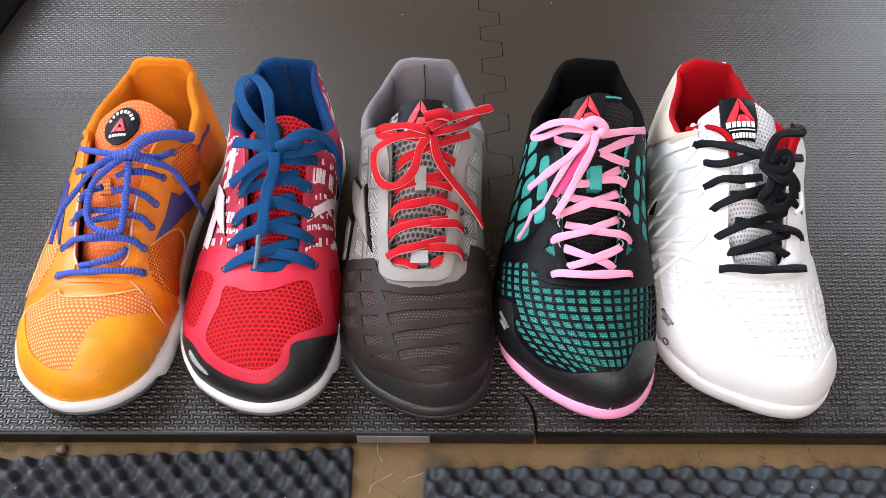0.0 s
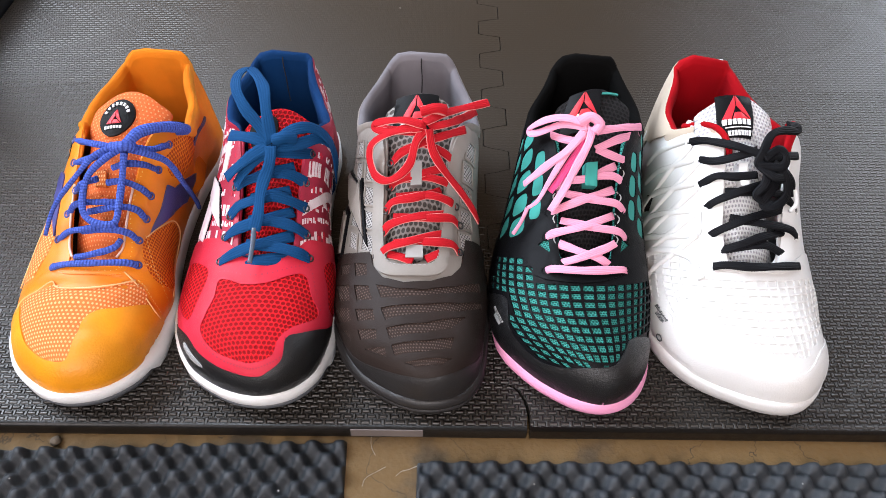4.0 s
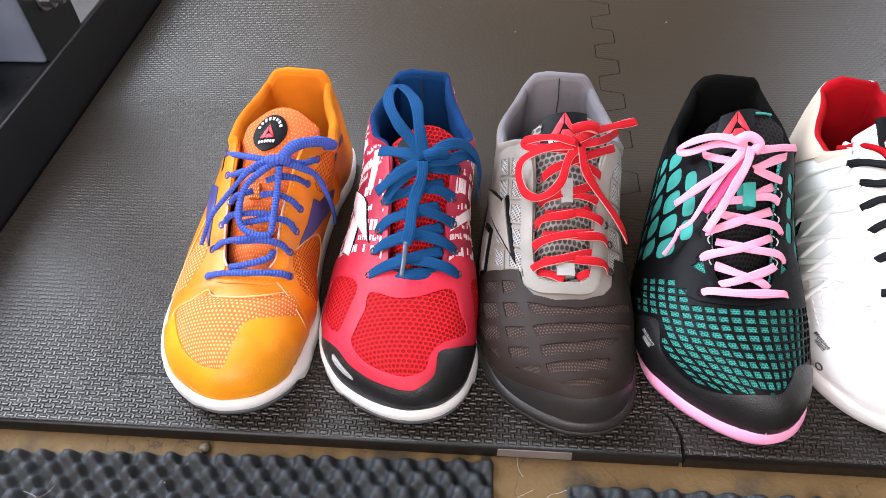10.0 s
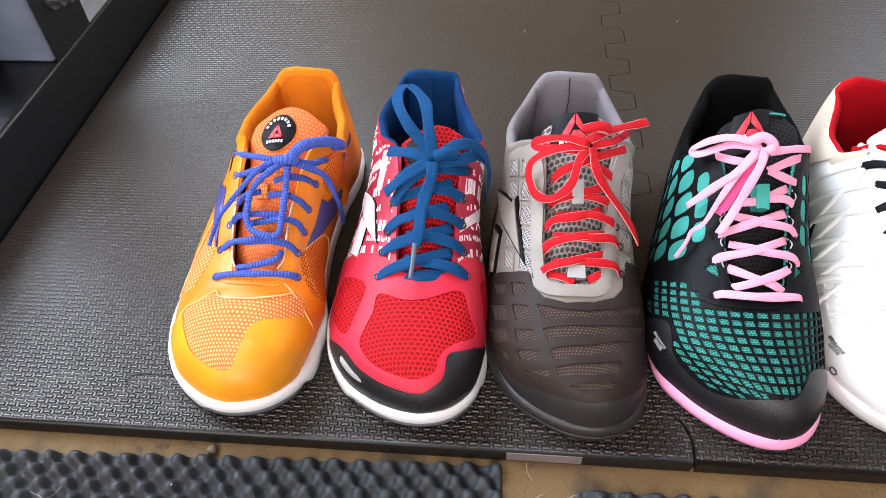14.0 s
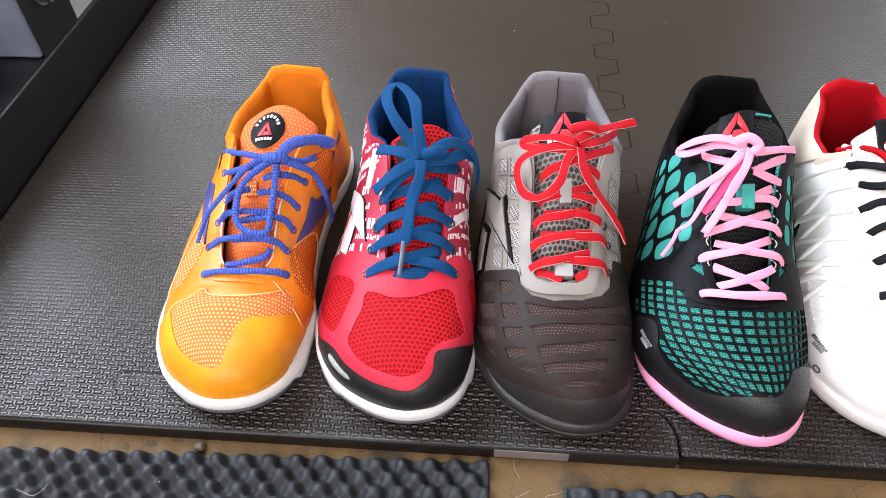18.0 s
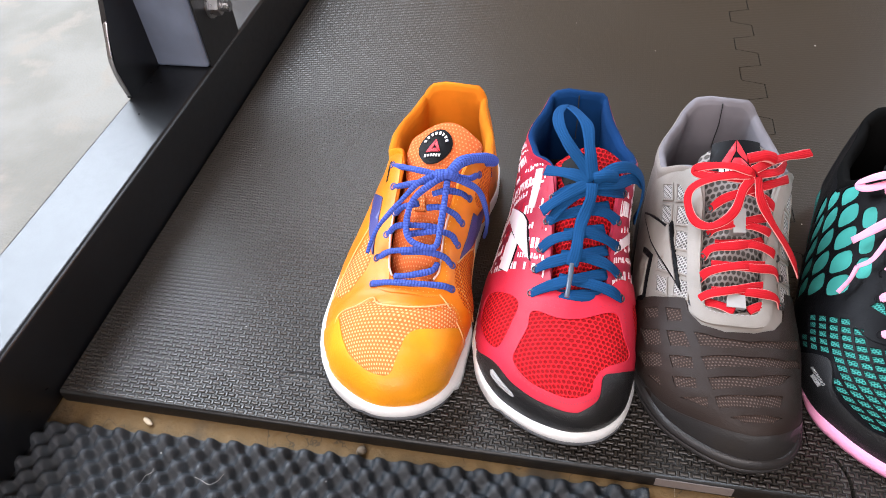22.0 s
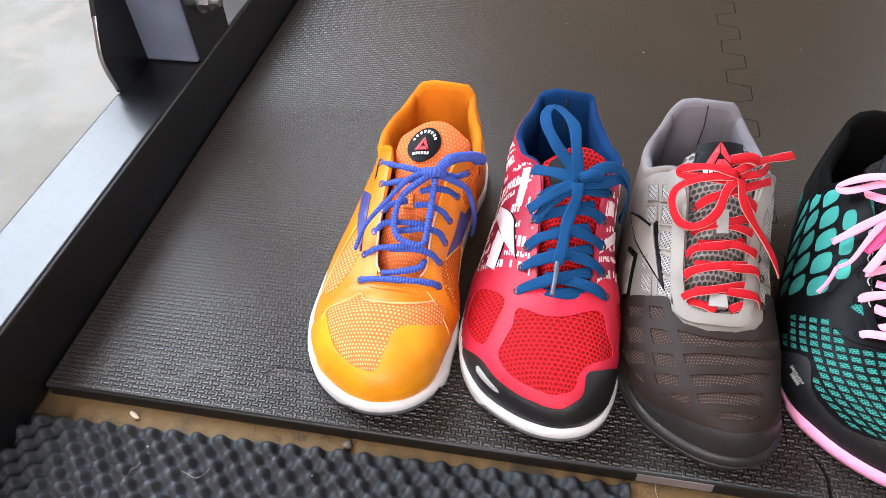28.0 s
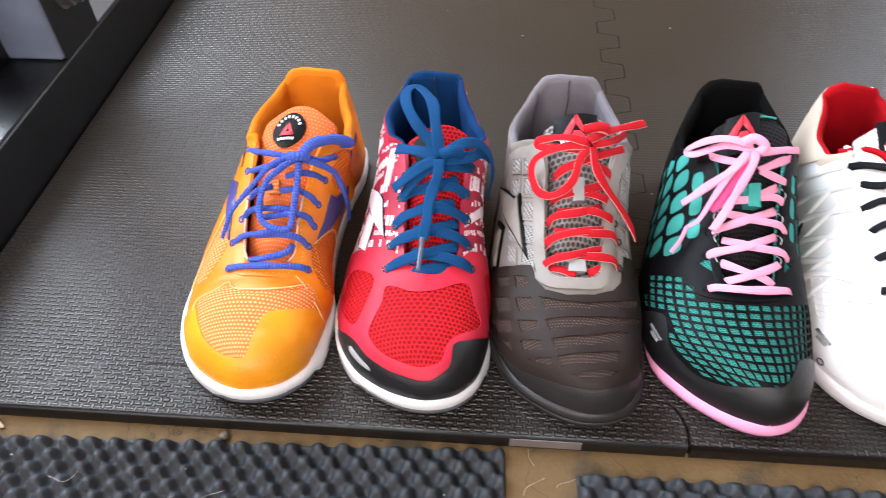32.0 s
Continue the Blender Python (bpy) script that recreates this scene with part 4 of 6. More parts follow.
# ---- grey shoe ----
def grey_shoe():
    S = GREY
    root = sneaker("training_shoe", S, "grey training shoe with brown-black forefoot and red laces")
    sole("outsole", S, [(0, -.004), (.002, 0), (.008, .0018), (.009, -.002)], SOLE_BLACK, root, "charcoal rubber outsole")
    sole("midsole", S, [(.0085, -.001), (.009, .0012), (S.b0 - .002, .0016), (toe_lip(S.b0 + .0002), .0002), (toe_lip(S.b0 + .0012), -.002), (S.b0 + .0012, -.006)], SOLE_BLACK, root, "charcoal midsole")
    upper("upper", S, GREY_FILM, root, opening(S), "warm grey quarters")
    collar(S, LINING_GREY, LINING_GREY, root, GREY_FILM)
    heel_seam(S, INSOLE, root)
    insole(S, root)
    front = [(-.995, .43), (-.885, .401), (-.505, .336), (-.331, .317), (-.299, .282), (-.208, .245), (-.05, .228), (.141, .234), (.318, .259), (.416, .293), (.471, .368), (.70, .40), (.995, .43), (.995, .05), (.995, .015), (.995, .0004), (.6, .0004), (0, .0004), (-.6, .0004), (-.995, .0004), (-.995, .015), (-.995, .05)]
    patch("vamp_mesh", S, front, BROWN_NET, root, "brown fine mesh", off=.0004)
    wins = [[(-.716, .341), (-.552, .314), (-.553, .288), (-.695, .309)], [(-.49, .308), (-.356, .291), (-.347, .26), (-.469, .271)],
            [(-.77, .291), (-.551, .257), (-.562, .218), (-.726, .24)], [(-.487, .249), (-.342, .233), (-.32, .195), (-.485, .208)],
            [(-.272, .231), (-.10, .214), (.091, .211), (.36, .235), (.632, .278), (.669, .258), (.36, .217), (.089, .196), (-.10, .190), (-.243, .195)],
            [(-.85, .240), (-.599, .201), (-.629, .171), (-.86, .200)], [(-.524, .19), (-.336, .172), (-.345, .146), (-.535, .16)],
            [(-.262, .171), (.084, .175), (.40, .195), (.703, .233), (.72, .218), (.40, .173), (.08, .153), (-.247, .141)],
            [(-.85, .178), (-.718, .157), (-.758, .134)], [(-.58, .144), (-.367, .126), (-.403, .105), (-.611, .12)],
            [(-.263, .123), (.071, .13), (.488, .167), (.322, .127), (.063, .106), (-.27, .097)],
            [(-.633, .099), (-.359, .084), (-.43, .065)], [(-.286, .084), (.056, .089), (.349, .105), (.311, .077), (-.006, .063), (-.324, .061)],
            [(-.265, .045), (.344, .058), (.219, .041), (-.126, .034)]]
    patch("forefoot_cage", S, front, BROWN_RUBBER, root, "brown-black rubber cage with windows", holes=wins, off=.0016, step=.0045, sharp=True)
    patch("toe_bumper", S, [(-.995, .20), (-.87, .11), (-.68, .058), (-.42, .027), (-.05, .017), (.35, .027), (.62, .058), (.84, .11), (.995, .20), (.995, .05), (.995, .015), (.995, .0004), (.6, .0004), (0, .0004), (-.6, .0004), (-.995, .0004), (-.995, .015), (-.995, .05)], SOLE_BLACK, root, "charcoal toe bumper", off=.0021)
    loops = [[(u + .012 * k, f - .058 * k) for u, f in ((-.475, .609), (-.364, .585), (-.367, .548), (-.475, .569))] for k in range(5)]
    loops += [[(u + .008 * k, f - .060 * k) for u, f in ((-.631, .651), (-.532, .624), (-.525, .583), (-.62, .608))] for k in (0, 1, 3, 4)]
    loops += [[(u - .006 * k, f - .056 * k) for u, f in ((.43, .600), (.56, .615), (.575, .575), (.44, .562))] for k in range(5)]
    for loop in loops:
        mu, mf = sum(u for u, f in loop) / 4, sum(f for u, f in loop) / 4
        pane = patch("side_mesh", S, loop, FINE_NET, root, "pale fine mesh window", off=.0007, step=.004, sharp=True)
        patch("window_rim", S, [(mu + 1.28 * (u - mu), mf + 1.24 * (f - mf)) for u, f in loop], GREY_FILM, pane, holes=[loop], off=.0015, step=.004, sharp=True)
    for star in ([(-.884, .66), (-.524, .514), (-.498, .522), (-.363, .334), (-.689, .514)], [(-.779, .529), (-.667, .479), (-.728, .368), (-.80, .381)]):
        mu, mf = sum(u for u, f in star) / len(star), sum(f for u, f in star) / len(star)
        edge = patch("side_mark", S, star, BLACK_FILM, root, "black outline mark", off=.0024, sharp=True, step=.004)
        patch("mark_face", S, [(mu + .80 * (u - mu), mf + .82 * (f - mf)) for u, f in star], GREY_FILM, edge, "grey face", off=.0036, foot=.0012, sharp=True, step=.004)
    eyestay(S, GREY_FILM, root, .0075, .62, .243, off=.0028)
    stitches(S, [(-.22, .33), (-.18, .29), (-.10, .272), (.10, .272), (.18, .29), (.22, .33)], GREY_TAB, root, size=.0007, gap=.0026, off=.0033)
    eyelets(S, [(-0.27, 0.303), (0.4, 0.327), (-0.24, 0.357), (0.41, 0.395), (-0.23, 0.407), (0.36, 0.433), (-0.21, 0.458), (0.32, 0.477), (-0.21, 0.51), (0.32, 0.529)], SOLE_BLACK, root, .0022)
    T = Tongue(S, up=.0)
    tongue(T, .695, GREY_NET, root, "grey honeycomb mesh tongue")
    patch("tongue_patch", T, [(-.78, .600), (.44, .600), (.42, .692), (-.74, .692)], BADGE_BLACK, root, "black label", off=.0022, sharp=True, wu=.03)
    patch("tongue_mark", T, delta(-.17, .657, .38, .032), RED_MARK, root, "red triangular mark", off=.0030, foot=.001, sharp=True, step=.003, wu=.03)
    patch("tongue_bars", T, bars(-.55, .22, .610, .010, (1, .8, .8, .9, .8, .8)), WHITE_MARK, root, "white bars", off=.0030, foot=.001, sharp=True, step=.003, wu=.03)
    patch("lace_loop", T, [(-.22, .515), (.14, .515), (.20, .464), (-.16, .462)], GREY_TAB, root, "grey webbing loop", off=.0115, foot=0, sharp=True, wu=.03)
    patch("lace_loop", S, [(-.035, .318), (.075, .318), (.080, .287), (-.040, .287)], GREY_TAB, root, "grey webbing loop", off=.0042, foot=0, sharp=True)
    lace(S, [(-0.18, 0.303, 0), (-0.08, 0.291, 2), (0.01, 0.279, 2)], .0060, .0015, LACE_RED, root)
    lace(S, [(0.1, 0.285, 2), (0.19, 0.303, 2), (0.28, 0.315, 0)], .0060, .0015, LACE_RED, root)
    lace(S, [(-0.27, 0.303, 0), (-0.16, 0.315, 4), (0.01, 0.327, 5), (0.29, 0.363, 1)], .0060, .0015, LACE_RED, root)
    lace(S, [(0.4, 0.327, 0), (0.3, 0.333, 4), (0.13, 0.327, 4), (-0.14, 0.327, 1)], .0060, .0015, LACE_RED, root)
    lace(S, [(-0.24, 0.357, 0), (-0.16, 0.369, 4), (0.03, 0.382, 5), (0.28, 0.407, 1)], .0060, .0015, LACE_RED, root)
    lace(S, [(0.41, 0.395, 0), (0.29, 0.395, 4), (0.11, 0.382, 4), (-0.16, 0.388, 1)], .0060, .0015, LACE_RED, root)
    lace(S, [(-0.23, 0.407, 0), (-0.16, 0.42, 4), (0.02, 0.426, 5), (0.21, 0.452, 1)], .0060, .0015, LACE_RED, root)
    lace(S, [(0.36, 0.433, 0), (0.26, 0.433, 4), (0.1, 0.433, 4), (-0.15, 0.433, 1)], .0060, .0015, LACE_RED, root)
    lace(S, [(-0.21, 0.458, 0), (-0.14, 0.465, 4), (0.03, 0.477, 5), (0.22, 0.503, 1)], .0060, .0015, LACE_RED, root)
    lace(S, [(0.32, 0.477, 0), (0.19, 0.471, 4), (0.05, 0.471, 4), (-0.12, 0.471, 1)], .0060, .0015, LACE_RED, root)
    lace(S, [(-0.21, 0.51, 0), (-0.11, 0.523, 5), (0.01, 0.535, 8), (0.15, 0.561, 8), (0.34, 0.612, 3)], .0060, .0015, LACE_RED, root)
    lace(S, [(0.32, 0.529, 0), (0.18, 0.529, 5), (0.06, 0.535, 7), (-0.03, 0.542, 6)], .0060, .0015, LACE_RED, root)
    lace(S, [(-0.29, 0.605, 2), (-0.11, 0.567, 8), (0.02, 0.555, 10)], .0060, .0015, LACE_RED, root)
    lace(S, [(0.52, 0.76, 3), (0.19, 0.599, 8), (0.05, 0.567, 12)], .0060, .0015, LACE_RED, root)
    lace(S, [(0.03, 0.561, 13), (-0.01, 0.535, 12), (-0.04, 0.497, 10), (-0.11, 0.471, 9), (-0.2, 0.465, 9), (-0.29, 0.49, 9), (-0.33, 0.535, 10), (-0.27, 0.555, 12), (-0.11, 0.561, 13), (0.01, 0.561, 14)], .0060, .0015, LACE_RED, root)
    lace(S, [(0.02, 0.567, 15), (-0.09, 0.58, 15), (-0.24, 0.593, 13), (-0.27, 0.587, 12), (-0.19, 0.567, 12), (-0.06, 0.561, 13), (0.03, 0.567, 14)], .0060, .0015, LACE_RED, root)
    band("lace", [(.0075, .1560, .1235), (.020, .170, .1195), (.0319, .1850, .1120), (.0440, .1920, .1100), (.0530, .1968, .1090)], .0060, .0015, LACE_RED, root)
    lace(S, [(0.05, 0.561, 13), (0.09, 0.523, 11), (0.19, 0.49, 9), (0.35, 0.458, 8), (0.46, 0.439, 8), (0.55, 0.426, 7)], .0060, .0015, LACE_RED, root)
    band("knot", S.at(np.array([.0, .06, .12]), np.array([.60, .605, .61]), np.array([.012, .014, .012])), .008, .007, LACE_RED, root)
    return root


grey_shoe()


# ---- teal and black shoe ----
def lattice(region, u0, u1, du, f0, f1, df, bow, gap_u, gap_f):
    """Rounded cells of a grid, as far as they lie in the region."""
    cells = []
    reg = np.array(region)
    u = u0
    while u < u1:
        f = f0
        while f < f1:
            cell = [(a, b + bow * a * a) for a, b in ((u + gap_u, f + gap_f), (u + du - gap_u, f + gap_f), (u + du - gap_u, f + df - gap_f), (u + gap_u, f + df - gap_f))]
            if inside(np.array(cell).mean(0)[None], reg).all():
                cells.append(cell)
            f += df
        u += du
    return cells


def teal_shoe():
    S = GREEN
    root = sneaker("training_shoe", S, "black and teal training shoe with pink laces and pink sole")

    def tuck(d):
        return lambda f, sd: d - .0012 - .0065 * np.clip((f - .14) / .18, 0, 1)
    sole("midsole", S, [(0, -.008), (.002, tuck(.0005)), (S.b0 * .55, tuck(.0025)), (S.b0 - .003, tuck(.0024)), (toe_lip(S.b0 + .0002), tuck(.0008)), (toe_lip(S.b0 + .0012), -.002), (S.b0 + .0012, -.006)], SOLE_PINK, root, "pink foam sole")
    upper("upper", S, TEAL_NET, root, opening(S), "teal mesh upper")
    collar(S, LINING_BLACK, LINING_BLACK, root)
    insole(S, root)
    region = [(-.88, .325), (-.64, .25), (-.70, .19), (-.735, .141), (-.70, .090), (-.53, .052), (0, .032), (.12, .036), (.24, .075), (.32, .11), (.70, .155), (.95, .18), (.95, .335), (.75, .318), (.51, .280), (.21, .236), (0, .222), (-.19, .229), (-.36, .250), (-.39, .268), (-.42, .305), (-.62, .355), (-.80, .393)]
    cells = lattice(region, -.90, .96, .086, -.06, .40, .0205, .17, .0095, .0025)
    front = [(-.995, .44), (-.8, .415), (-.5, .37), (-.36, .345), (-.24, .31), (-.12, .285), (0, .280), (.12, .285), (.24, .31), (.36, .345), (.5, .37), (.8, .415), (.995, .44), (.995, .05), (.995, .015), (.995, .0004), (.6, .0004), (0, .0004), (-.6, .0004), (-.995, .0004), (-.995, .015), (-.995, .05)]
    patch("forefoot_cage", S, front, BLACK_FILM, root, "black grid cage", holes=cells, off=.0017, step=.005, sharp=True)
    holes = []
    for u, ru, top in ((.925, .062, .78), (.765, .082, .74), (.580, .086, .70), (.415, .052, .60)):
        for j in range(8):
            f = .362 + .056 * j + .09 * (u - .5) + (.028 if u in (.765, .415) else 0)
            if .382 + .15 * (u - .36) < f < top:
                cell = []
                for a in np.linspace(0, 2 * math.pi, 16)[:-1]:
                    du = ru * math.copysign(abs(math.cos(a)) ** .7, math.cos(a))
                    cell.append((min(u + du, .988), f + .0245 * math.copysign(abs(math.sin(a)) ** .7, math.sin(a)) + .10 * du))
                holes += [cell, [(-x, y) for x, y in cell]]
    rim = [(float(S.u_of(opening(S)(f) + .0008, f)), f) for f in (.36, .42, .48, .54, .60, .66, .72, .78, .84, .90, .94, .96)]
    rear = [(-.995, .44), (-.8, .415), (-.5, .37), (-.36, .345)] + [(-u, f) for u, f in rim] + [(0, .968)] + rim[::-1] + [(.36, .345), (.5, .37), (.8, .415), (.995, .44), (.995, .7), (.995, .96), (.995, .9996), (.5, .9996), (-.5, .9996), (-.995, .9996), (-.995, .96), (-.995, .7)]
    patch("quarter_lining", S, rear, TEAL, root, "smooth teal fabric under the cage", off=.0006, step=.006, sharp=True)
    patch("quarter_cage", S, rear, BLACK_FILM, root, "black lattice cage over teal mesh", holes=holes, off=.0017, step=.005, sharp=True)
    cap = patch("toe_cap", S, [(-.995, .33), (-.90, .305), (-.66, .243), (-.735, .18), (-.76, .141), (-.735, .088), (-.55, .054), (-.2, .038), (.10, .040), (.26, .075), (.34, .105), (.70, .145), (.995, .17), (.995, .05), (.995, .015), (.995, .0004), (.6, .0004), (0, .0004), (-.6, .0004), (-.995, .0004), (-.995, .015), (-.995, .05)], CAP_BLACK, root, "black rubber toe cap", off=.0026)
    patch("cap_bars", S, small_print(-.770, .196), PILL_GREY, cap, "small pale bars", off=.0034, foot=.002, sharp=True, step=.003)
    patch("throat_piping", S, [(-.45, .312), (-.33, .262), (-.08, .237), (.141, .246), (.42, .296), (.42, .291), (.141, .240), (-.08, .231), (-.33, .256), (-.45, .306)], BLACK_FILM, root, off=.0026)
    eyestay(S, BLACK_FILM, root, .0055, .62, .250, off=.0026)
    eyelets(S, [(-0.29, 0.273), (0.32, 0.279), (-0.3, 0.357), (0.33, 0.357), (-0.29, 0.413), (0.32, 0.42), (-0.29, 0.465), (0.3, 0.484), (0.32, 0.535), (0.43, 0.631), (-0.38, 0.618)], BLACK_FILM, root, .0026)
    for sg in (-1, 1):
        for f in (.335, .385, .435, .49):
            u = float(S.u_of(opening(S)(f), f))
            lace(S, [(sg * u, f + .022, 1), (sg * (u + .03), f + .010, 2.8), (sg * (u - .005), f - .012, 1)], .0009, .0009, PILL_GREY, root, "eyelet_edge", "pale frayed eyelet edge")
    T = Tongue(S, up=.0)
    tongue(T, .715, BLACK_NET, root, "black mesh tongue")
    patch("tongue_patch", T, [(-.85, .60), (.14, .60), (.14, .712), (-.70, .705)], BADGE_BLACK, root, "black label", off=.0020, sharp=True, wu=.03)
    patch("tongue_trim", T, [(.16, .698), (.62, .706), (.62, .711), (.16, .703)], TEAL, root, "teal trim", off=.0022, sharp=True, step=.003, wu=.03)
    patch("tongue_mark", T, delta(-.31, .672, .40, .034), RED_MARK, root, "red triangular mark", off=.0030, foot=.001, sharp=True, step=.003, wu=.03)
    patch("tongue_bars", T, bars(-.55, .05, .635, .010, (1,)), WHITE_MARK, root, "white bars", off=.0030, foot=.001, sharp=True, step=.003, wu=.03)
    patch("lace_loop", T, [(-.23, .515), (.14, .517), (.19, .464), (-.20, .466)], TEAL, root, "teal webbing loop", off=.0125, foot=0, sharp=True, wu=.03)
    lace(S, [(-0.29, 0.273, 1), (-0.22, 0.268, 4), (-0.02, 0.256, 5), (0.22, 0.268, 4), (0.32, 0.279, 1)], .0057, .0015, LACE_PINK, root)
    lace(S, [(-0.18, 0.285, 1), (-0.04, 0.291, 4), (0.12, 0.315, 4), (0.26, 0.345, 1)], .0057, .0015, LACE_PINK, root)
    lace(S, [(-0.2, 0.333, 1), (-0.06, 0.309, 3), (0.08, 0.291, 3), (0.17, 0.279, 1)], .0057, .0015, LACE_PINK, root)
    lace(S, [(-0.3, 0.357, 1), (-0.22, 0.357, 4), (-0.04, 0.363, 5), (0.21, 0.401, 1)], .0057, .0015, LACE_PINK, root)
    lace(S, [(0.33, 0.357, 1), (0.23, 0.363, 4), (0.04, 0.363, 4), (-0.2, 0.388, 1)], .0057, .0015, LACE_PINK, root)
    lace(S, [(-0.29, 0.413, 1), (-0.2, 0.413, 4), (-0.03, 0.426, 5), (0.2, 0.458, 1)], .0057, .0015, LACE_PINK, root)
    lace(S, [(0.32, 0.42, 1), (0.21, 0.426, 4), (0.02, 0.426, 4), (-0.21, 0.452, 1)], .0057, .0015, LACE_PINK, root)
    lace(S, [(-0.29, 0.465, 1), (-0.17, 0.471, 4), (-0.02, 0.471, 5), (0.2, 0.51, 1)], .0057, .0015, LACE_PINK, root)
    lace(S, [(0.3, 0.484, 1), (0.17, 0.484, 4), (0.03, 0.477, 4)], .0057, .0015, LACE_PINK, root)
    lace(S, [(0.32, 0.535, 1), (0.16, 0.523, 5), (0.01, 0.529, 8)], .0057, .0015, LACE_PINK, root)
    lace(S, [(0.43, 0.631, 1), (0.16, 0.561, 6), (0.01, 0.529, 8)], .0057, .0015, LACE_PINK, root)
    lace(S, [(-0.38, 0.618, 1), (-0.21, 0.567, 5), (-0.06, 0.542, 8)], .0057, .0015, LACE_PINK, root)
    lace(S, [(0.41, 0.649, 3), (0.16, 0.587, 8), (-0.02, 0.561, 12)], .0057, .0015, LACE_PINK, root)
    lace(S, [(-0.04, 0.574, 14), (-0.16, 0.593, 16), (-0.28, 0.605, 15), (-0.42, 0.618, 12), (-0.38, 0.599, 11), (-0.18, 0.587, 12), (-0.04, 0.567, 14)], .0057, .0015, LACE_PINK, root)
    lace(S, [(-0.03, 0.565, 11), (-0.10, 0.525, 10), (-0.18, 0.487, 9), (-0.27, 0.452, 8)], .0054, .0015, LACE_HOT, root, label="deep pink underside of the loop")
    lace(S, [(-0.05, 0.567, 13), (-0.15, 0.529, 13), (-0.28, 0.51, 12), (-0.46, 0.497, 10)], .0057, .0015, LACE_PINK, root)
    lace(S, [(-0.04, 0.567, 12), (-0.16, 0.523, 12), (-0.26, 0.477, 11), (-0.34, 0.439, 10), (-0.42, 0.433, 9)], .0057, .0015, LACE_PINK, root, taper=.5)
    lace(S, [(-0.42, 0.433, 9), (-0.46, 0.407, 9), (-0.53, 0.388, 8)], .0030, .0026, LACE_PINK, root, "aglet", "pink lace tip")
    lace(S, [(-0.02, 0.567, 14), (-0.04, 0.535, 13), (-0.11, 0.49, 11), (-0.18, 0.445, 9), (-0.26, 0.407, 8)], .0057, .0015, LACE_PINK, root)
    lace(S, [(-0.09, 0.58, 15), (-0.03, 0.587, 16), (0.01, 0.574, 15), (-0.01, 0.555, 14)], .0075, .0055, LACE_PINK, root, "knot", "pale pink knot")
    return root


teal_shoe()


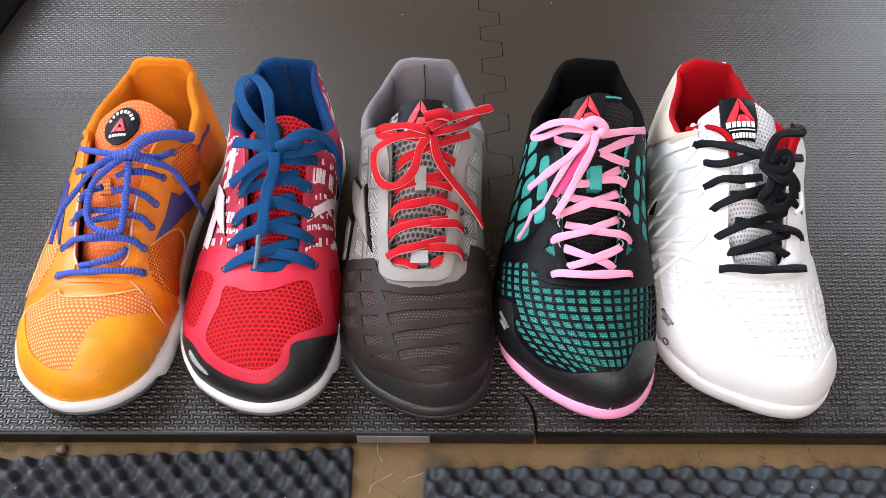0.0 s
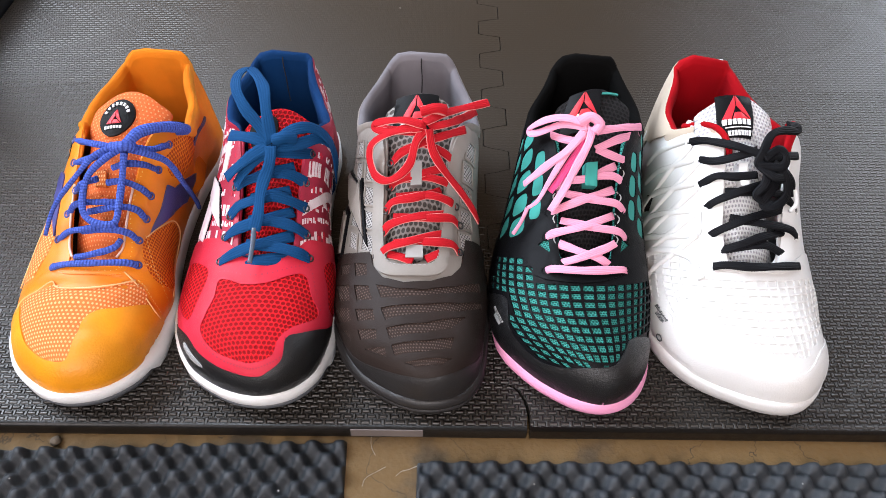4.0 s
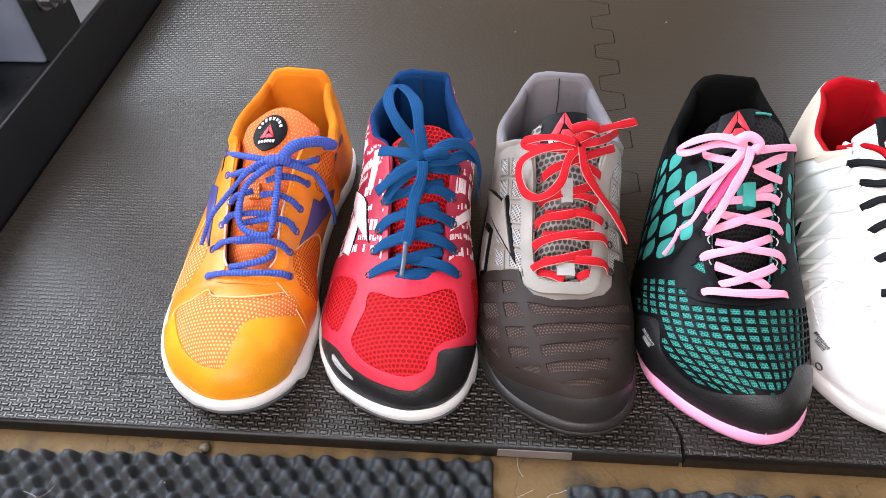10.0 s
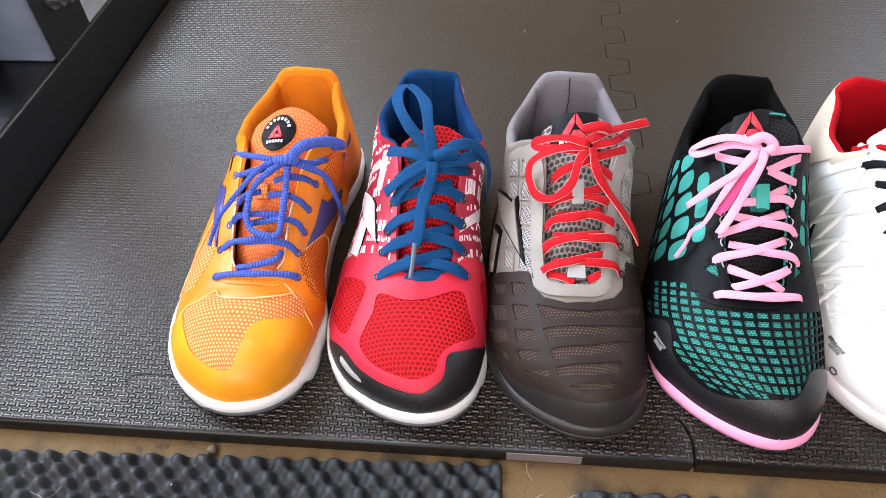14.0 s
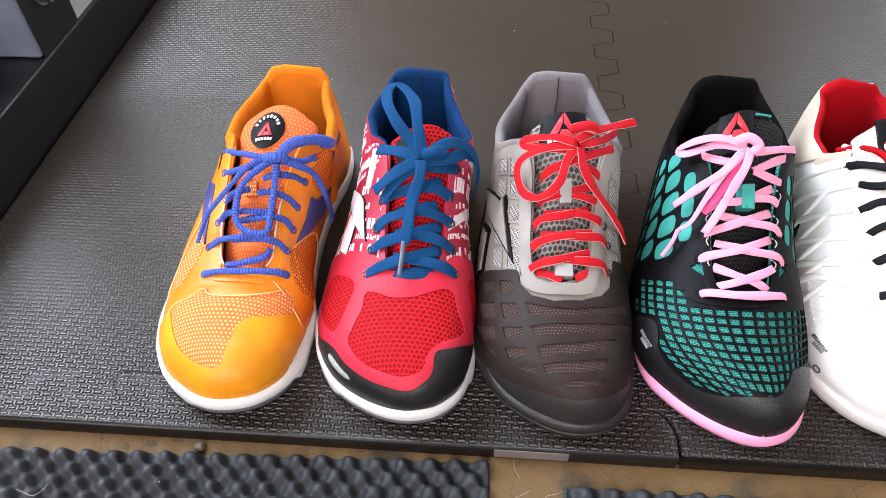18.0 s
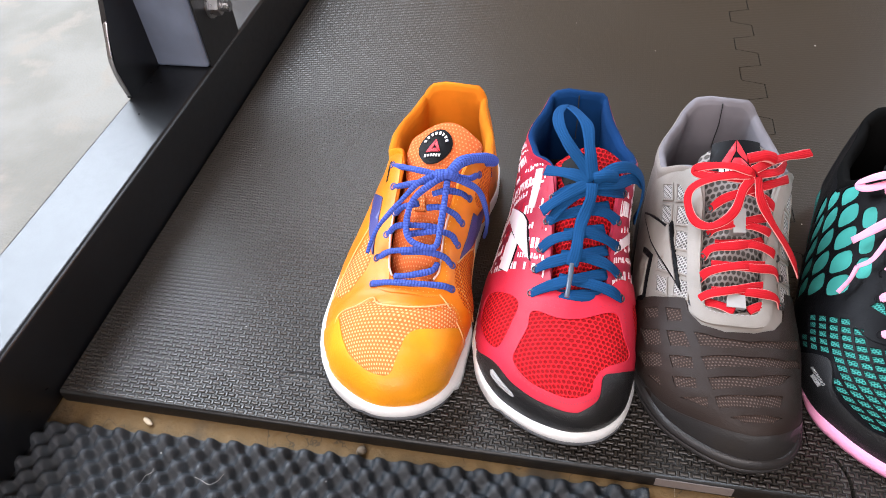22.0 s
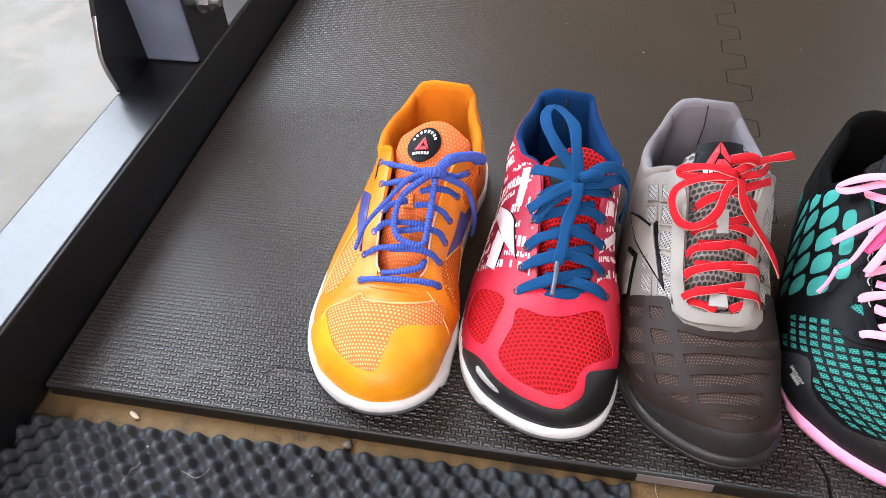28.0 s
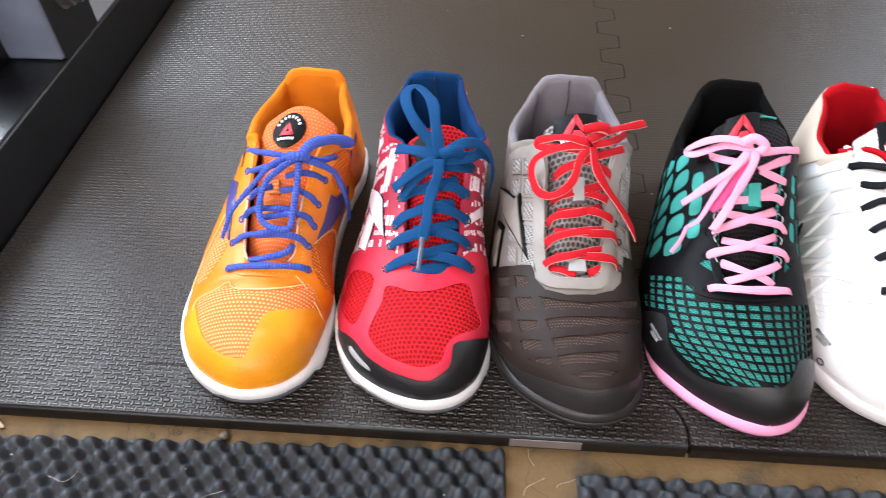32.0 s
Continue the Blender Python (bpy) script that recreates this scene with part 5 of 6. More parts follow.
# ---- white shoe ----
def white_shoe():
    S = WHITE
    root = sneaker("training_shoe", S, "white training shoe with red lining and black laces")
    sole("midsole", S, [(0, -.003), (.002, .0006), (S.b0 * .55, .0011), (S.b0 - .003, .0011), (toe_lip(S.b0 + .0002), .0006), (toe_lip(S.b0 + .0012), -.002), (S.b0 + .0012, -.006)], WHITE_FILM, root, "white foam sole")
    upper("upper", S, WHITE_FILM, root, opening(S), "white moulded upper")
    collar(S, LINING_RED, LINING_RED, root, CREAM)
    insole(S, root)
    region = [(-.93, .43), (-.96, .30), (-.66, .245), (-.70, .182), (-.58, .125), (-.455, .078), (-.20, .045), (.20, .060), (.50, .13), (.85, .20), (.85, .32), (.394, .266), (.151, .243), (-.11, .239), (-.362, .263), (-.39, .307), (-.711, .39)]
    cells = lattice(region, -.97, .90, .074, -.08, .46, .0190, .17, .007, .0022)
    front = [(-.995, .46), (-.8, .415), (-.5, .35), (-.36, .315), (-.24, .290), (-.12, .275), (0, .270), (.12, .275), (.24, .29), (.36, .315), (.5, .35), (.8, .40), (.995, .44), (.995, .05), (.995, .015), (.995, .0004), (.6, .0004), (0, .0004), (-.6, .0004), (-.995, .0004), (-.995, .015), (-.995, .05)]
    patch("forefoot_cage", S, front, WHITE_FILM, root, "white moulded grid", holes=cells, off=.0012, step=.005, sharp=True)
    patch("toe_bumper", S, [(-.995, .28), (-.70, .215), (-.73, .175), (-.60, .11), (-.48, .060), (-.20, .028), (.22, .035), (.50, .10), (.995, .19), (.995, .05), (.995, .015), (.995, .0004), (.6, .0004), (0, .0004), (-.6, .0004), (-.995, .0004), (-.995, .015), (-.995, .05)], WHITE_FILM, root, "smooth white toe bumper", off=.0021)
    patch("bumper_bars", S, small_print(-.740, .200), SOLE_GREY, root, "small dark bars", off=.0028, foot=.001, sharp=True, step=.003)
    patch("bumper_ring", S, disc(-.93, .185, .03, .010, 14), SOLE_GREY, root, "small round dark mark", off=.0029, foot=.001, holes=[disc(-.93, .185, .020, .007, 14)], step=.002)
    for k in range(5):
        f, e = .377 + .062 * k, -.385 - .018 * max(0, k - 2)
        lace(S, [(e, f, .4), (e - .13, f + .018, .4), (e - .30, f + .052, .4), (e - .45, f + .092, .4), (-.985, f + .135, .2)], .0050, .0036, WHITE_FILM, root, "ridge")
        lace(S, [(e, f, .4), (e - .16, f - .018, .4), (e - .36, f - .022, .4), (e - .52, f - .018, .4), (-.985, f - .008, .2)], .0050, .0036, WHITE_FILM, root, "ridge")
        lace(S, [(e, f, .4), (e + .014, f + .018, .4), (e - .002, f + .042, .4), (e - .018 * (k > 1), f + .062, .4)], .0044, .0032, WHITE_FILM, root, "ridge")
    lace(S, [(-.96, .418, .8), (-.82, .414, .9), (-.68, .390, .9), (-.52, .351, .9), (-.415, .318, .9), (-.385, .285, .9), (-.36, .262, .7)], .0050, .0030, WHITE_FILM, root, "ridge", "raised rim of the moulded grid")
    for sg in (-1, 1):
        rim = [(sg * (float(S.u_of(opening(S)(f), f)) + .012), f) for f in (.70, .74, .79, .84, .89, .93, .955)]
        patch("heel_counter", S, rim + [(sg * .40, .972), (sg * .70, .975), (sg * .985, .96), (sg * .985, .86), (sg * .93, .80), (sg * .80, .745), (sg * .70, .715)], CREAM, root, "cream suede heel counter", off=.0020, step=.004)
    patch("vent", S, [(-.935, .632), (-.86, .60), (-.90, .570), (-.95, .592)], BLACK_NET, root, "dark vent", off=.0011, step=.003, sharp=True)
    eyestay(S, WHITE_FILM, root, .0115, .60, .262, off=.0024)
    eyelets(S, [(0.36, 0.297), (-0.22, 0.321), (0.23, 0.315), (-0.3, 0.363), (0.39, 0.376), (-0.34, 0.433), (0.38, 0.439), (-0.41, 0.497), (0.35, 0.49), (-0.43, 0.561), (-0.50, 0.625)], WHITE_FILM, root, .0030)
    for sg in (-1, 1):
        ends = [(sg * float(S.u_of(opening(S)(f) - .002, f)), f, h) for f, h in ((.53, -1), (.57, 1), (.61, 2.5), (.65, 2), (.69, 0))]
        lace(S, ends, .0065 if sg > 0 else .0042, .0035, LINING_RED, root, "collar_end", "red padded collar end")
    T = Tongue(S, up=.0, shift=-.012)
    tongue(T, .700, WHITE_NET, root, "white mesh tongue")
    patch("tongue_patch", T, [(-.55, .590), (.30, .585), (.38, .640), (.38, .695), (-.55, .702)], BADGE_BLACK, root, "black label", off=.0020, sharp=True, wu=.03)
    patch("tongue_mark", T, delta(-.08, .665, .37, .031), RED_MARK, root, "red triangular mark", off=.0030, foot=.001, sharp=True, step=.003, wu=.03)
    patch("tongue_bars", T, bars(-.45, .30, .620, .014, (1, .8, .8, .9, .8, .8)) + [[(-.40, .612), (.27, .612), (.27, .6145), (-.40, .6145)]] + bars(-.35, .30, .592, .013, (.8, .6, .8, .7, .7, .6, .3, .6)), WHITE_MARK, root, "white bars", off=.0030, foot=.001, sharp=True, step=.003, wu=.03)
    patch("lace_loop", T, [(-.18, .520), (.12, .522), (.22, .470), (-.10, .472)], WHITE_MARK, root, "white webbing loop", off=.0085, foot=0, sharp=True, wu=.03)
    lace(S, [(-0.27, 0.285, 2), (-0.19, 0.279, 5), (-0.02, 0.268, 6), (0.2, 0.279, 5), (0.36, 0.297, 2)], .0059, .0023, LACE_BLACK, root)
    lace(S, [(-0.22, 0.321, 1), (-0.09, 0.327, 4), (0.05, 0.345, 5), (0.29, 0.376, 1)], .0059, .0023, LACE_BLACK, root)
    lace(S, [(0.23, 0.315, 1), (0.05, 0.327, 4), (-0.16, 0.321, 2)], .0059, .0023, LACE_BLACK, root)
    lace(S, [(-0.3, 0.363, 1), (-0.22, 0.369, 4), (-0.04, 0.388, 5), (0.26, 0.426, 1)], .0059, .0023, LACE_BLACK, root)
    lace(S, [(0.39, 0.376, 1), (0.26, 0.376, 4), (0.05, 0.376, 4), (-0.17, 0.395, 1)], .0059, .0023, LACE_BLACK, root)
    lace(S, [(-0.34, 0.433, 1), (-0.27, 0.439, 4), (-0.08, 0.452, 5), (0.19, 0.484, 2)], .0059, .0023, LACE_BLACK, root)
    lace(S, [(0.38, 0.439, 1), (0.21, 0.445, 4), (0.07, 0.445, 5), (-0.22, 0.458, 1)], .0059, .0023, LACE_BLACK, root)
    lace(S, [(-0.41, 0.497, 1), (-0.29, 0.497, 4), (-0.16, 0.484, 4), (-0.02, 0.484, 4)], .0059, .0023, LACE_BLACK, root)
    lace(S, [(0.35, 0.49, 1), (0.16, 0.49, 5), (0.01, 0.497, 5)], .0059, .0023, LACE_BLACK, root)
    lace(S, [(-0.43, 0.561, 1), (-0.3, 0.529, 6), (-0.18, 0.523, 8), (-0.05, 0.529, 10)], .0059, .0023, LACE_BLACK, root)
    lace(S, [(0.34, 0.555, 2), (0.12, 0.523, 8), (-0.01, 0.51, 11)], .0059, .0023, LACE_BLACK, root)
    lace(S, [(-0.50, 0.625, 1), (-0.36, 0.590, 5), (-0.17, 0.542, 10), (-0.02, 0.516, 13)], .0059, .0023, LACE_BLACK, root)
    lace(S, [(-0.03, 0.523, 13), (0.01, 0.555, 13), (0.09, 0.574, 11), (0.2, 0.587, 9), (0.21, 0.599, 9), (0.13, 0.593, 9)], .0059, .0023, LACE_BLACK, root)
    lace(S, [(-0.02, 0.51, 13), (0.05, 0.529, 14), (0.1, 0.516, 14), (0.08, 0.497, 14), (-0.01, 0.497, 13), (-0.05, 0.503, 12), (-0.03, 0.523, 14)], .0059, .0023, LACE_BLACK, root)
    lace(S, [(0.03, 0.503, 13), (0.11, 0.484, 13), (0.16, 0.452, 11), (0.14, 0.426, 10), (0.06, 0.407, 9), (0.02, 0.42, 8), (0.07, 0.452, 9), (0.11, 0.484, 9)], .0059, .0023, LACE_BLACK, root)
    lace(S, [(0.01, 0.503, 12), (0.01, 0.458, 11), (-0.03, 0.433, 9), (0.09, 0.413, 8)], .0059, .0023, LACE_BLACK, root)
    lace(S, [(0.09, 0.497, 12), (0.2, 0.477, 9), (0.21, 0.445, 8)], .0059, .0023, LACE_BLACK, root)
    lace(S, [(-0.04, 0.497, 12), (0.05, 0.471, 14), (0.14, 0.477, 12)], .0059, .0023, LACE_BLACK, root)
    lace(S, [(.21, .41, 9), (.25, .43, 10), (.23, .46, 10)], .0030, .0026, WHITE_MARK, root, "aglet", "white lace tip")
    return root


white_shoe()


# ---- floor ----
def box(name, x0, y0, z0, x1, y1, z1, m, parent=None, label="", bevel=0.0):
    bm = bmesh.new()
    bmesh.ops.create_cube(bm, size=1)
    bmesh.ops.transform(bm, matrix=Matrix.Translation(((x0 + x1) / 2, (y0 + y1) / 2, (z0 + z1) / 2)) @ Matrix.Diagonal((x1 - x0, y1 - y0, z1 - z0, 1)), verts=bm.verts)
    if bevel:
        bmesh.ops.bevel(bm, geom=bm.edges[:], offset=bevel, segments=3, affect="EDGES", profile=.5)
    me = bpy.data.meshes.new(name)
    bm.to_mesh(me)
    bm.free()
    me.materials.append(m)
    if bevel:
        me.polygons.foreach_set("use_smooth", [True] * len(me.polygons))
    ob = new(name, me)
    if bevel:
        ob.modifiers.new("normals", "WEIGHTED_NORMAL")
    if parent:
        ob.parent = parent
    if label:
        ob["label"] = label
    return ob


def weave():
    """EVA foam with an embossed basket weave: short bars across and along by turns."""
    n = Nodes("black_foam_weave", .5, spec=.5)
    p = n.coords("Object")
    sep = n.t.nodes.new("ShaderNodeSeparateXYZ")
    n.link(p, sep.inputs[0])
    x, y = n.math("DIVIDE", sep.outputs[0], .0078), n.math("DIVIDE", sep.outputs[1], .0078)

    def bar(cx, cy, a, b, round_x, round_y):
        fx = n.math("ABSOLUTE", n.math("SUBTRACT", n.math("FRACT", cx), .5))
        fy = n.math("ABSOLUTE", n.math("SUBTRACT", n.math("FRACT", cy), .5))
        return n.math("MULTIPLY", n.math("SUBTRACT", 1.0, n.ramp(fx, a - round_x, a + .04)), n.math("SUBTRACT", 1.0, n.ramp(fy, b - round_y, b + .04)))

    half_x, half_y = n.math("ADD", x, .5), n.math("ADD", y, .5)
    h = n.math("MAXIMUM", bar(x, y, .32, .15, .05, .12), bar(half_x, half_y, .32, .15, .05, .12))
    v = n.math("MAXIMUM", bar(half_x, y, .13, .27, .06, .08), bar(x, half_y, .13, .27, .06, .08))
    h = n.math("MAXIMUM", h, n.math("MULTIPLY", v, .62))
    wide, fine = n.noise(p, 5.0), n.noise(p, 220.0)
    # Mask that flattens the weave towards the rear, most of all in the middle.
    worn = n.ramp(n.math("MULTIPLY_ADD", wide, .25, sep.outputs[1]), .52, .77)
    off_middle = n.ramp(n.math("ABSOLUTE", n.math("ADD", sep.outputs[0], .08)), .16, .38)
    worn = n.math("MULTIPLY", worn, n.math("MULTIPLY_ADD", off_middle, -.45, 1.0))
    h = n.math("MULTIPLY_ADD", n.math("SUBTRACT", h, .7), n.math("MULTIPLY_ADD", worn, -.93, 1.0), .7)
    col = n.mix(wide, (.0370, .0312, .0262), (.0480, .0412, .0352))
    # Grooves go near black: the shade between the bars is put into the colour.
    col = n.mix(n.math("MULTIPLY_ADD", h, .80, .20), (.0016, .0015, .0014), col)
    # The rear's darker brown is the wall's reflection, put into the colour.
    col = n.mix(n.math("MULTIPLY", worn, .65), col, (.0225, .0155, .0082))
    dust = n.ramp(n.noise(p, 900.0, 1.0), .70, .78)
    col = n.mix(n.math("MULTIPLY", dust, .12), col, (.3, .28, .26))
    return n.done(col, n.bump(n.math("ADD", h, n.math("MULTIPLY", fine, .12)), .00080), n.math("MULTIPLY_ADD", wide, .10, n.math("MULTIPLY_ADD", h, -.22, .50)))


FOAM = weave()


def seam_x(y):
    """The toothed joint between the two rows of tiles."""
    d = (y - .654) / .061
    d -= round(d)
    return 0.0 if abs(d) < .25 else -.0225


def seam_y(x):
    if -.06 < x < .02:
        return .4265
    d = (x + .3705) / .061
    d -= round(d)
    return .431 if abs(d) < .25 else .411


def toothed(along, a, b, level):
    """Points along a toothed edge with rounded corners of the teeth."""
    out, steps = [], int((b - a) / .0012)
    for i in range(steps + 1):
        t = a + (b - a) * i / steps
        w = sum(level(t + k * .0009) for k in range(-3, 4)) / 7
        out.append((w, t) if along == "y" else (t, w))
    return out


def sheet(name, pts, z0, z1, material, parent=None, label=""):
    """A flat sheet of any outline, with upright edges."""
    from mathutils.geometry import delaunay_2d_cdt
    P = np.array(pts)
    n = len(P)
    vs, _, fs, *_ = delaunay_2d_cdt([Vector(p) for p in P], [(i, (i + 1) % n) for i in range(n)], [], 0, 1e-9)
    q = np.array([(v[0], v[1]) for v in vs])
    tri = np.array([f[:3] for f in fs])
    tri = tri[inside(q[tri].mean(1), P)]
    count = {}
    for t in tri:
        for i in range(3):
            e = (t[i], t[(i + 1) % 3])
            if (e[1], e[0]) in count:
                del count[(e[1], e[0])]
            else:
                count[e] = 1
    m = len(q)
    V = np.concatenate([np.column_stack([q, np.full(m, z1)]), np.column_stack([q, np.full(m, z0)])])
    F = [tuple(t) for t in tri] + [(b, a, a + m, b + m) for a, b in count]
    return mesh(name, V, F, material, parent, label, smooth=False)


def relief(pts, parent):
    """The raised bars of the basket weave, lower towards the rear."""
    def ease(v, lo, hi):
        t = np.clip((v - lo) / (hi - lo), 0, 1)
        return t * t * (3 - 2 * t)
    P, p = np.array(pts), .0078
    V, F = [], []
    for ox, oy, a, b, high in ((.5, .5, .32, .15, .00050), (0, 0, .32, .15, .00050), (0, .5, .13, .27, .00030), (.5, 0, .13, .27, .00030)):
        X, Y = np.meshgrid((np.arange(-71, 56) + ox) * p, (np.arange(50, 98) + oy) * p)
        c = np.column_stack([X.ravel(), Y.ravel()])
        keep = np.ones(len(c), bool)
        for sx, sy in ((-1, -1), (1, -1), (1, 1), (-1, 1)):
            q = c + np.array((sx * (a + .16) * p, sy * (b + .16) * p))
            keep &= np.concatenate([inside(q[i:i + 1500], P) for i in range(0, len(q), 1500)])
        c = c[keep]
        flat = ease(c[:, 1] + .125, .52, .77) * (1 - .45 * ease(np.abs(c[:, 0] + .08), .16, .38))
        h = high * (1 - .93 * flat)
        base = sum(len(v) for v in V)
        ring = []
        for grow, up in ((.03, 0), (-.05, 1)):
            for sx, sy in ((-1, -1), (1, -1), (1, 1), (-1, 1)):
                ring.append(np.column_stack([c[:, 0] + sx * (a + grow) * p, c[:, 1] + sy * (b + grow) * p, h * up - .0001 * (1 - up)]))
        V.append(np.stack(ring, 1).reshape(-1, 3))
        k = base + 8 * np.arange(len(c))[:, None]
        for face in ((4, 5, 6, 7), (0, 1, 5, 4), (1, 2, 6, 5), (2, 3, 7, 6), (3, 0, 4, 7)):
            F.append(k + np.array(face))
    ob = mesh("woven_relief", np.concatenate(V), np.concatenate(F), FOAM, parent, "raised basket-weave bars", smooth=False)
    return tagged(ob, kind="stuff")


def tile(name, pts, label, category="floor mat"):
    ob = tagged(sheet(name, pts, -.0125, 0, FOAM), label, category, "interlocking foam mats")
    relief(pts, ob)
    return ob


def bead(x0, x1, parent):
    """The rounded front edge of a strip."""
    prof = [(.3955, 0)] + [(.3955 - .0025 * math.sin(a), -.0025 + .0025 * math.cos(a)) for a in np.linspace(.2, math.pi / 2, 7)] + [(.3932, -.0125)]
    k = len(prof)
    V = [(x, y, z) for x in (x0, x1) for y, z in prof]
    F = [(i, i + 1, k + i + 1, k + i) for i in range(k - 1)] + [tuple(range(k)), tuple(range(k, 2 * k))[::-1]]
    return mesh("rounded_edge", V, F, FOAM_EDGE, parent)


FOAM_EDGE = plain("black_foam_cut_edge", (.0080, .0070, .0065), .42, grain=700, spec=.4)
BACK, GAP = 1.75, .0004
front_l = toothed("x", -.5485, -.0229, seam_y)
front_r = toothed("x", -.0221, .80, seam_y)
side = toothed("y", .4268, BACK, seam_x)
side_low = [tuple(p) for p in open_curve([(-.0009, .3955), (-.0010, .4095), (-.0062, .4215), (-.0125, .4262)], 8)]
tile("foam_tile", [(x, y + .0001) for x, y in front_l] + [(x - GAP, y) for x, y in side] + [(-.5485, BACK)], "black interlocking foam tile with a basket-weave emboss")
tile("foam_tile", [(x, y + .0001) for x, y in front_r] + [(.80, BACK)] + [(x + GAP, y) for x, y in side[::-1]], "black interlocking foam tile with a basket-weave emboss")
JOINT = plain("dark_joint", (.006, .006, .006), .9, spec=.1)
band("tile_joint", [(x, y, .0002) for x, y in side[:680:2]], .0003, .0002, JOINT, bpy.data.objects["foam_tile"], "dark toothed joint", ups=[(0, 0, 1)] * len(side[:680:2]), k=2)
strip = tile("edge_strip", [(-.5485, .3955)] + [(x - GAP * 3, y) for x, y in side_low] + [(x, y - .0001) for x, y in front_l[::-1] if x < -.0229], "black foam edge strip of the mat", "mat edge")
bead(-.5485, side_low[0][0] - GAP * 3, strip)
strip = tile("edge_strip", [(x + GAP * 3, y) for x, y in side_low[::-1]] + [(.80, .3955)] + [(x, y - .0001) for x, y in front_r[::-1] if x > -.010], "black foam edge strip of the mat", "mat edge")
bead(side_low[0][0] + GAP * 3, .80, strip)


def concrete():
    n = Nodes("worn_concrete", .8, spec=.3)
    p = n.coords("Object")
    wide, mid, fine = n.noise(p, 3.0), n.noise(p, 22.0, 6.0), n.noise(p, 300.0)
    sep = n.t.nodes.new("ShaderNodeSeparateXYZ")
    n.link(p, sep.inputs[0])
    # Pale grey left of the rack beam, brown to the right of it.
    pale_left = n.math("SUBTRACT", 1.0, n.ramp(n.math("MULTIPLY_ADD", mid, .10, n.math("MULTIPLY_ADD", wide, .20, sep.outputs[0])), -.48, -.41))
    col = n.mix(pale_left, n.mix(n.ramp(wide, .35, .65), (.105, .058, .016), (.170, .098, .032)), n.mix(n.ramp(n.noise(p, 9.0, 4.0), .35, .65), (.150, .147, .132), (.200, .196, .180)))
    col = n.mix(n.ramp(mid, .52, .68), col, n.mix(pale_left, (.05, .030, .013), (.205, .188, .164)))
    col = n.mix(n.math("MULTIPLY", fine, .3), col, (.20, .16, .11))
    vein = n.math("ABSOLUTE", n.math("SUBTRACT", n.noise(p, 14.0, 8.0), .5))
    col = n.mix(n.math("MULTIPLY", n.math("SUBTRACT", 1.0, n.ramp(vein, .0, .004)), n.math("SUBTRACT", 1.0, pale_left)), col, (.05, .035, .02))
    return n.done(col, n.bump(n.math("ADD", n.math("MULTIPLY", mid, .6), n.math("MULTIPLY", fine, .4)), .0015))


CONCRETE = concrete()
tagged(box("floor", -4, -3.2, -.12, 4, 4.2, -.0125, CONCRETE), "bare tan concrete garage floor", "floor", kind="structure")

EGG = plain("dark_acoustic_foam", (.0178, .0215, .0265), .46, grain=1400, depth=.0006, vary=.35, spec=.5)


def egg_foam(x0, x1, y0, y1, label):
    """Convoluted foam: bumps and hollows by turns, like a chequerboard."""
    st = .00125
    xs, ys = np.arange(x0, x1 + st / 2, st), np.arange(y0, y1 + st / 2, st)
    X, Y = np.meshgrid(xs, ys)
    wx = X + .0009 * np.sin(Y * 90) + .0006 * np.sin(X * 210)
    wy = Y + .0007 * np.sin(X * 70)
    H = np.sin(wx * 2 * np.pi / .0174) * np.sin(wy * 2 * np.pi / .0186)
    H = np.sign(H) * np.abs(H) ** .60
    edge = np.minimum.reduce([X - x0, x1 - X, Y - y0, y1 - Y])
    Z = -.0072 + .0044 * H
    Z = np.where(edge < .0008, -.0125, Z)
    m, n = X.shape
    V = np.stack([X, Y, Z], -1).reshape(-1, 3)
    i = (np.arange(m - 1)[:, None] * n + np.arange(n - 1)[None]).ravel()
    F = np.stack([i, i + 1, i + n + 1, i + n], 1)
    ob = mesh("egg_crate_foam", V, F, EGG)
    return tagged(ob, label, "foam sheet", "foam sheets")


left_foam = egg_foam(-.46, 0, -.19, 0, "dark grey egg-crate foam sheet on the concrete")
left_foam.matrix_world = pose(-.1215, .3885, 0, 0, 0, 2.0)
right_foam = egg_foam(0, .42, -.19, 0, "dark grey egg-crate foam sheet beside the mat")
right_foam.matrix_world = pose(-.0745, .3750, 0, 0, 0, .3)

# ---- rack ----
STEEL = plain("black_powder_coat", (.0060, .0063, .0074), .33, grain=1800, depth=.00004)
BLUE_STEEL = plain("blue_grey_powder_coat", (.13, .155, .21), .36, grain=1200, depth=.00015)
BOLT = plain("zinc_bolt", (.32, .32, .33), .3, .9)
rack = tagged(new("power_rack"), "black powder-coated steel power rack standing on the floor", "rack")
box("base_beam", -.613, -.35, -.0125, -.551, 1.9, .0637, STEEL, rack, bevel=.004)
box("upright", -.6135, .727, .0637, -.5535, .793, 1.9, BLUE_STEEL, rack, "blue-grey upright tube", bevel=.004)


def plate(name, pts, x, t, parent):
    n = len(pts)
    V = [(x, y, z) for y, z in pts] + [(x + t, y, z) for y, z in pts]
    F = [tuple(range(n))[::-1], tuple(range(n, 2 * n))] + [(i, (i + 1) % n, n + (i + 1) % n, n + i) for i in range(n)]
    return mesh(name, V, F, STEEL, parent, smooth=False)


